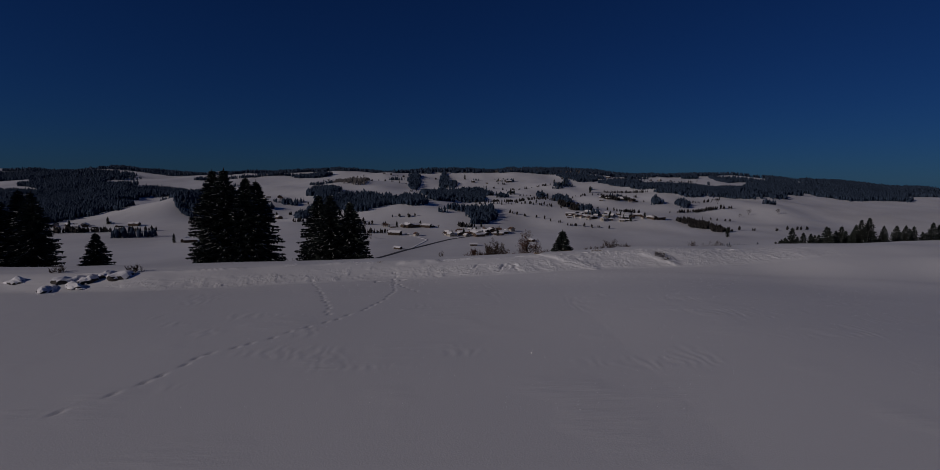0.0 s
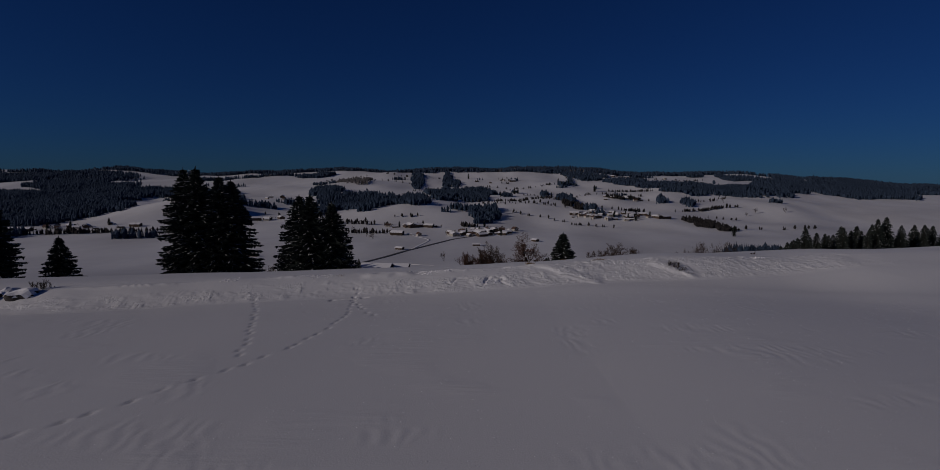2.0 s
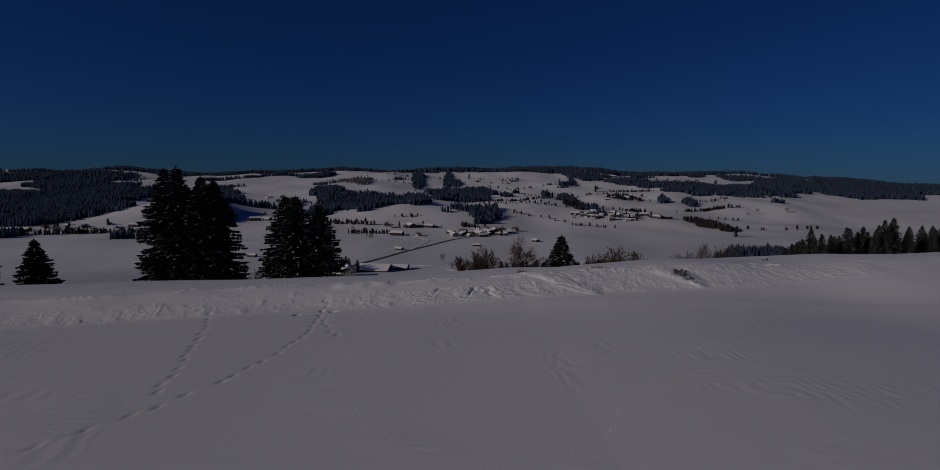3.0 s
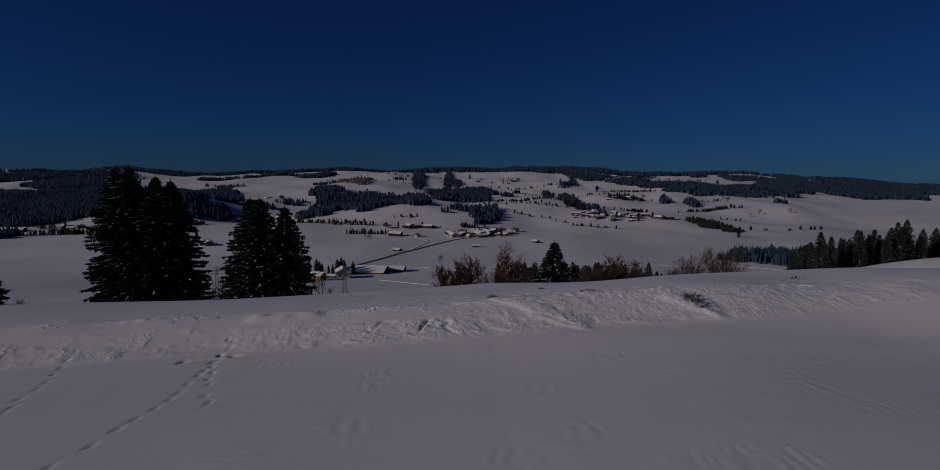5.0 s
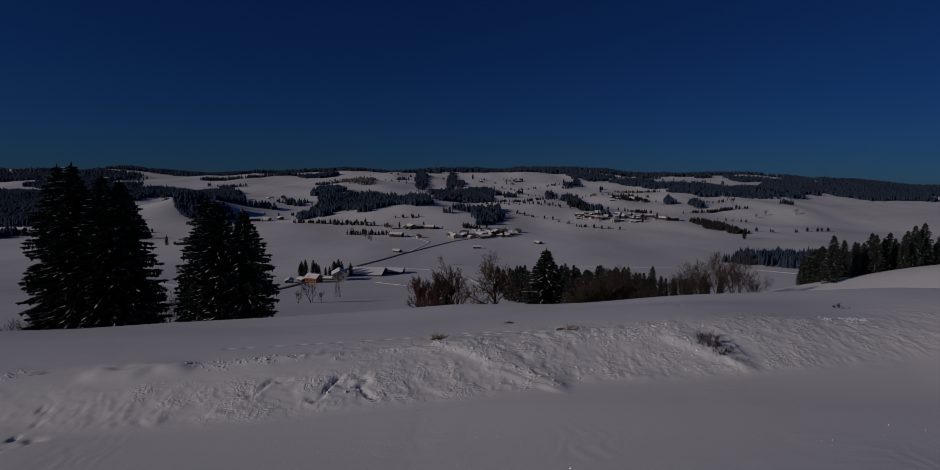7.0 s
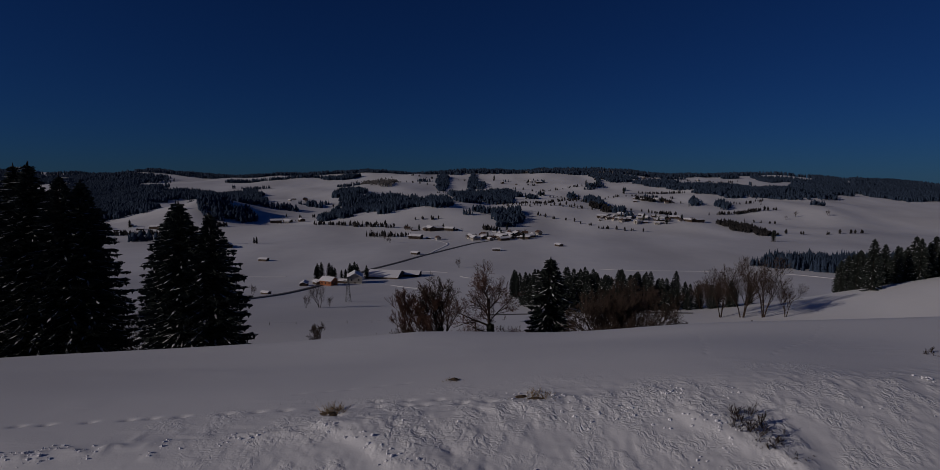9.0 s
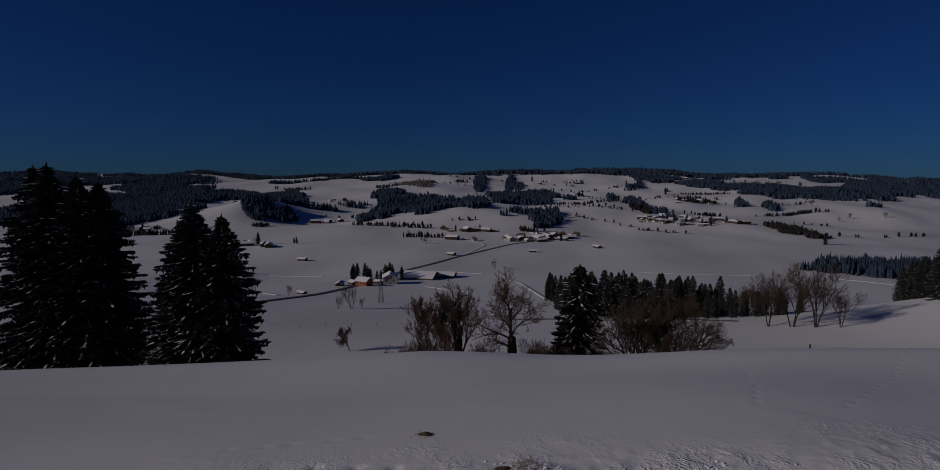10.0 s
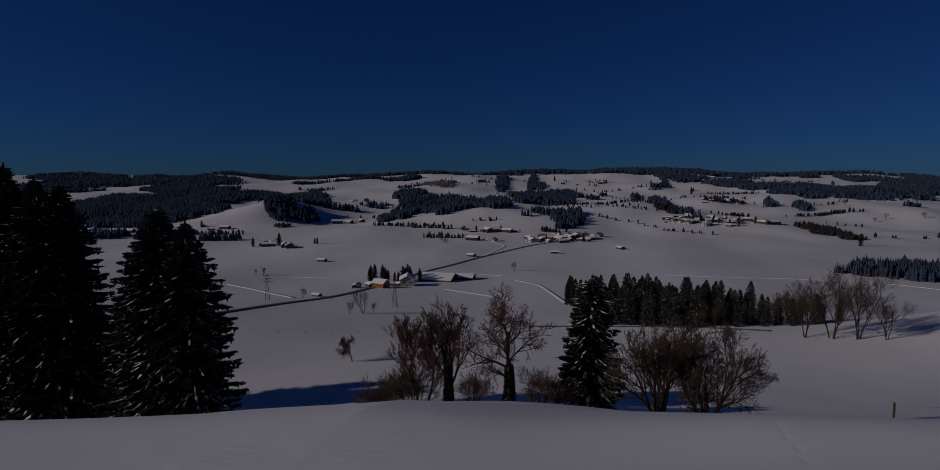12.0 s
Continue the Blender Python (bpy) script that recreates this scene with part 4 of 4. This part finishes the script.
# ---- fences ----
def fence(pts, gap, tall, label):
    p = np.array(pts, float)
    seg = np.concatenate([[0], np.cumsum(np.hypot(*np.diff(p, axis=0).T))])
    ob = thing("fence", pts[0][0], pts[0][1], label, "fence")
    o = ob.matrix_world.translation
    rng = random.Random(9)
    b = Bag()
    b.tube([Vector((0, 0, -0.4)), Vector((0, 0, tall * 0.5)), Vector((0, 0, tall)), Vector((0, 0, tall + 0.05))], [0.075, 0.07, 0.065, 0.02], 6)
    me = b.mesh("post", POST_WOOD)
    tops = []
    for s in np.arange(0, seg[-1], gap):
        x, y = float(np.interp(s, seg, p[:, 0])), float(np.interp(s, seg, p[:, 1]))
        q = part("post", me, ob)
        q.matrix_local = pose(x - o.x, y - o.y, float(height(x, y)) - o.z, rng.uniform(-5, 5), rng.uniform(-5, 5))
        tops.append(Vector((x - o.x, y - o.y, float(height(x, y)) - o.z + tall * 0.85)))
    w = Bag()
    w.tube(tops, [0.006] * len(tops), 3)
    part("wire", w.mesh("wire", STEEL), ob)


fence([(-110, 230), (-75, 234), (-40, 245), (10, 256)], 9.0, 1.1, "weathered wooden fence posts with wire along the snowy slope")
fence([(29.2, 97.0), (46, 100), (70, 112), (95, 135)], 8.0, 0.95, "wooden pasture fence posts with wire on the crest")


# ---- the bank: rocks, grass, a bush ----
def rock(x, y, size, seed, label):
    bm = bmesh.new()
    bmesh.ops.create_icosphere(bm, subdivisions=3, radius=1)
    off = Vector((seed * 3.1, seed, 0))
    for v in bm.verts:
        v.co *= 1 + 0.45 * noise.noise(v.co * 1.1 + off) + 0.16 * noise.noise(v.co * 3 + off)
        v.co = Vector((v.co.x * size[0], v.co.y * size[1], v.co.z * size[2]))
    me = bpy.data.meshes.new("rock")
    bm.normal_update()
    cap = Bag()
    for f in bm.faces:  # snow lies on what faces up
        if f.normal.z > 0.35:
            cap.face(*[v.co + v.normal * 0.02 + Vector((0, 0, 0.07 + 0.06 * noise.noise(v.co * 2 + off))) for v in f.verts])
    bm.to_mesh(me)
    bm.free()
    me.materials.append(ROCK)
    ob = thing("rock", x, y, label, "rock", sink=size[2] * 0.42, turn=seed * 37)
    part("stone", me, ob)
    part("snow_cover", cap.mesh("snow_cover", SNOW_CAP), ob, "snow lying on the stone")


for k, (x, y, size) in enumerate(((-44.9, 56.6, (1.3, 0.9, 0.7)), (-46.9, 57.0, (1.0, 0.7, 0.6)), (-50.6, 53.6, (1.5, 0.9, 0.65)), (-48.8, 54.6, (1.8, 0.8, 0.5)), (-55.2, 55.6, (1.1, 0.7, 0.5)), (-50.0, 55.8, (1.6, 0.9, 0.7)), (-47.9, 56.0, (1.2, 0.8, 0.6)))):
    rock(x, y, size, k + 1, "dark half-buried rock with snow on top")


def tuft(x, y, n, tall, seed, mat, label, name="grass_tuft", wide=0.4, category="grass"):
    rng = random.Random(seed)
    ob = thing(name, x, y, label, category)
    b = Bag()
    for _ in range(n):
        a, r = rng.uniform(0, 6.283), wide * math.sqrt(rng.random())
        p = Vector((r * math.cos(a), r * math.sin(a), -0.15))
        d = Vector((rng.uniform(-1, 1), rng.uniform(-1, 1), 1.4)).normalized()
        h = tall * rng.uniform(0.5, 1.1)
        b.tube([p, p + d * h * 0.55, p + d * h + Vector((d.x, d.y, -0.5)) * h * 0.25], [0.012, 0.010, 0.004], 3)
    part("tussock", b.mesh("tussock", mat), ob)


for k, (x, y, n, tall, wide) in enumerate(((8.1, 69.0, 160, 0.45, 0.5), (7.4, 68.8, 90, 0.35, 0.4), (0.2, 67.7, 110, 0.55, 0.4), (4.5, 71.5, 50, 0.3, 0.4), (-19, 62.8, 50, 0.3, 0.3))):
    tuft(x, y, n, tall, 80 + k, DRY_GRASS, "yellowed dry grass poking through the snow", wide=wide)
for k, (x, y, h, sp) in enumerate(((15.7, 67.9, 1.15, 0.7), (16.9, 66.8, 0.75, 1.0), (16.3, 67.4, 0.95, 0.9), (28.8, 76.5, 0.75, 0.4), (-53, 58.5, 1.2, 0.8), (-44.5, 57.9, 1.4, 0.5))):
    set_on(bare_tree("bush", h, sp, 90 + k, "small leafless bush growing from the snowy bank", "bush", stems=9, mat=BARK, levels=2, rise=0.4), x, y)


# bare earth that shows through the crust
def earth_patch(x, y, rx, ry, seed):
    rng = random.Random(seed)
    b, n = Bag(), 18
    z0 = float(height(x, y))
    ring = [(rx * math.cos(6.283 * i / n) * rng.uniform(0.7, 1.1), ry * math.sin(6.283 * i / n) * rng.uniform(0.7, 1.1)) for i in range(n)]
    for i in range(n):
        tri = [ring[i], ring[(i + 1) % n], (0, 0)]
        b.face(*[Vector((p, q, float(height(x + p, y + q)) - z0 + (0.13 if (p, q) == (0, 0) else 0.03))) for p, q in tri])
    ob = thing("earth_clod", x, y, "clod of bare brown earth breaking through snow", "earth", z=z0)
    part("soil", b.mesh("soil", EARTH, True), ob)


for k, (x, y, rx, ry) in enumerate(((8.0, 68.75, 0.5, 0.32), (7.4, 69.0, 0.35, 0.25), (0.1, 67.5, 0.4, 0.3), (4.5, 71.6, 0.3, 0.2))):
    earth_patch(x, y, rx, ry, k)


def crust_crumbs():
    """Broken lumps of wind crust that lie along the bank's edge and down its drifts."""
    rng = np.random.RandomState(31)
    xs, ys = [], []
    for ax, ay, bx, by, n, wide in ((0, 66.5, 6.8, 63.4, 110, 0.16), (8.5, 68.4, 17, 67.4, 90, 0.3), (-4.6, 62.6, -2.2, 61.6, 40, 0.25), (7.0, 68.6, 9.2, 68.9, 40, 0.3)):
        t = rng.rand(n)
        xs.append(ax + (bx - ax) * t + rng.randn(n) * wide)
        ys.append(ay + (by - ay) * t + rng.randn(n) * wide)
    ex = rng.uniform(-30, 32, 2600)
    keep = vnoise(ex / 2.2, 7.7, 4) + 0.4 * vnoise(ex / 0.7, 2.1, 2) > 0.3
    ex = ex[keep]
    xs.append(ex)
    ys.append(bank_line(ex) + 0.1 + rng.randn(len(ex)) * 0.28)
    fx, fy = rng.uniform(-12, 24, 1500), rng.uniform(61, 74, 1500)
    keep = (bank_mask(fx, fy) > 0.3) & (vnoise(fx / 1.6, fy / 1.2, 3) > 0.3)
    xs.append(fx[keep])
    ys.append(fy[keep])
    x, y = np.concatenate(xs), np.concatenate(ys)
    n = len(x)
    z = height(x, y) + relief(x, y)
    size = 0.012 + 0.05 * rng.rand(n) ** 2
    turn = rng.rand(n) * 6.283
    ring = []
    for k in range(5):
        a, r = turn + 6.283 * k / 5, size * (0.7 + 0.6 * rng.rand(n))
        ring.append(np.stack([x + 1.5 * r * np.cos(a), y + r * np.sin(a), z - 0.04 + 0.01 * rng.rand(n)], -1))
    for k in range(5):
        a, r = turn + 6.283 * (k + 0.3) / 5, size * (0.4 + 0.5 * rng.rand(n))
        ring.append(np.stack([x + 1.4 * r * np.cos(a), y + r * np.sin(a), z + size * (0.5 + 0.7 * rng.rand(n))], -1))
    v = np.stack(ring, 1).reshape(-1, 3)
    k0 = np.arange(n) * 10
    f = [tuple(q) for k in range(5) for q in np.stack([k0 + k, k0 + (k + 1) % 5, k0 + 5 + (k + 1) % 5, k0 + 5 + k], -1)]
    f += [tuple(q) for q in np.stack([k0 + 5 + k for k in range(5)], -1)]
    tagged(new("crust_crumbs", mesh_of("crust_crumbs", v, f, SNOW_CAP)), "broken lumps of wind-crusted snow along the bank", "snow", kind="stuff")


crust_crumbs()


def ice_crystals():
    """Loose frost crystals on the crust that flash where they catch the sun."""
    rng = np.random.RandomState(12)
    n = 3200
    x, y = rng.uniform(-30, 44, n), rng.uniform(20, 64, n)
    z = height(x, y) + 0.03
    t = rng.rand(n, 3) - 0.5
    nor = np.array(to_sun)[None] * 0.75 + np.array([0, -0.35, 0.22])[None] + t * 0.5
    nor /= np.linalg.norm(nor, axis=1)[:, None]
    u = np.cross(nor, (0.3, 0.2, 1.0))
    u /= np.linalg.norm(u, axis=1)[:, None]
    w = np.cross(nor, u)
    c, s = np.stack([x, y, z], -1), 0.011
    v = np.stack([c + u * s, c + w * s, c - u * s, c - w * s], 1).reshape(-1, 3)
    f = np.arange(4 * n).reshape(-1, 4)
    me = mesh_of("ice_crystals", v, f, ICE)
    tagged(new("ice_crystals", me), "loose glinting frost crystals on the snow crust", "frost", kind="stuff")


ICE = bpy.data.materials.new("ice")
ICE.use_nodes = True
ICE.node_tree.nodes["Principled BSDF"].inputs["Base Color"].default_value = (0.7, 0.71, 0.73, 1)
ICE.node_tree.nodes["Principled BSDF"].inputs["Roughness"].default_value = 0.16
ice_crystals()
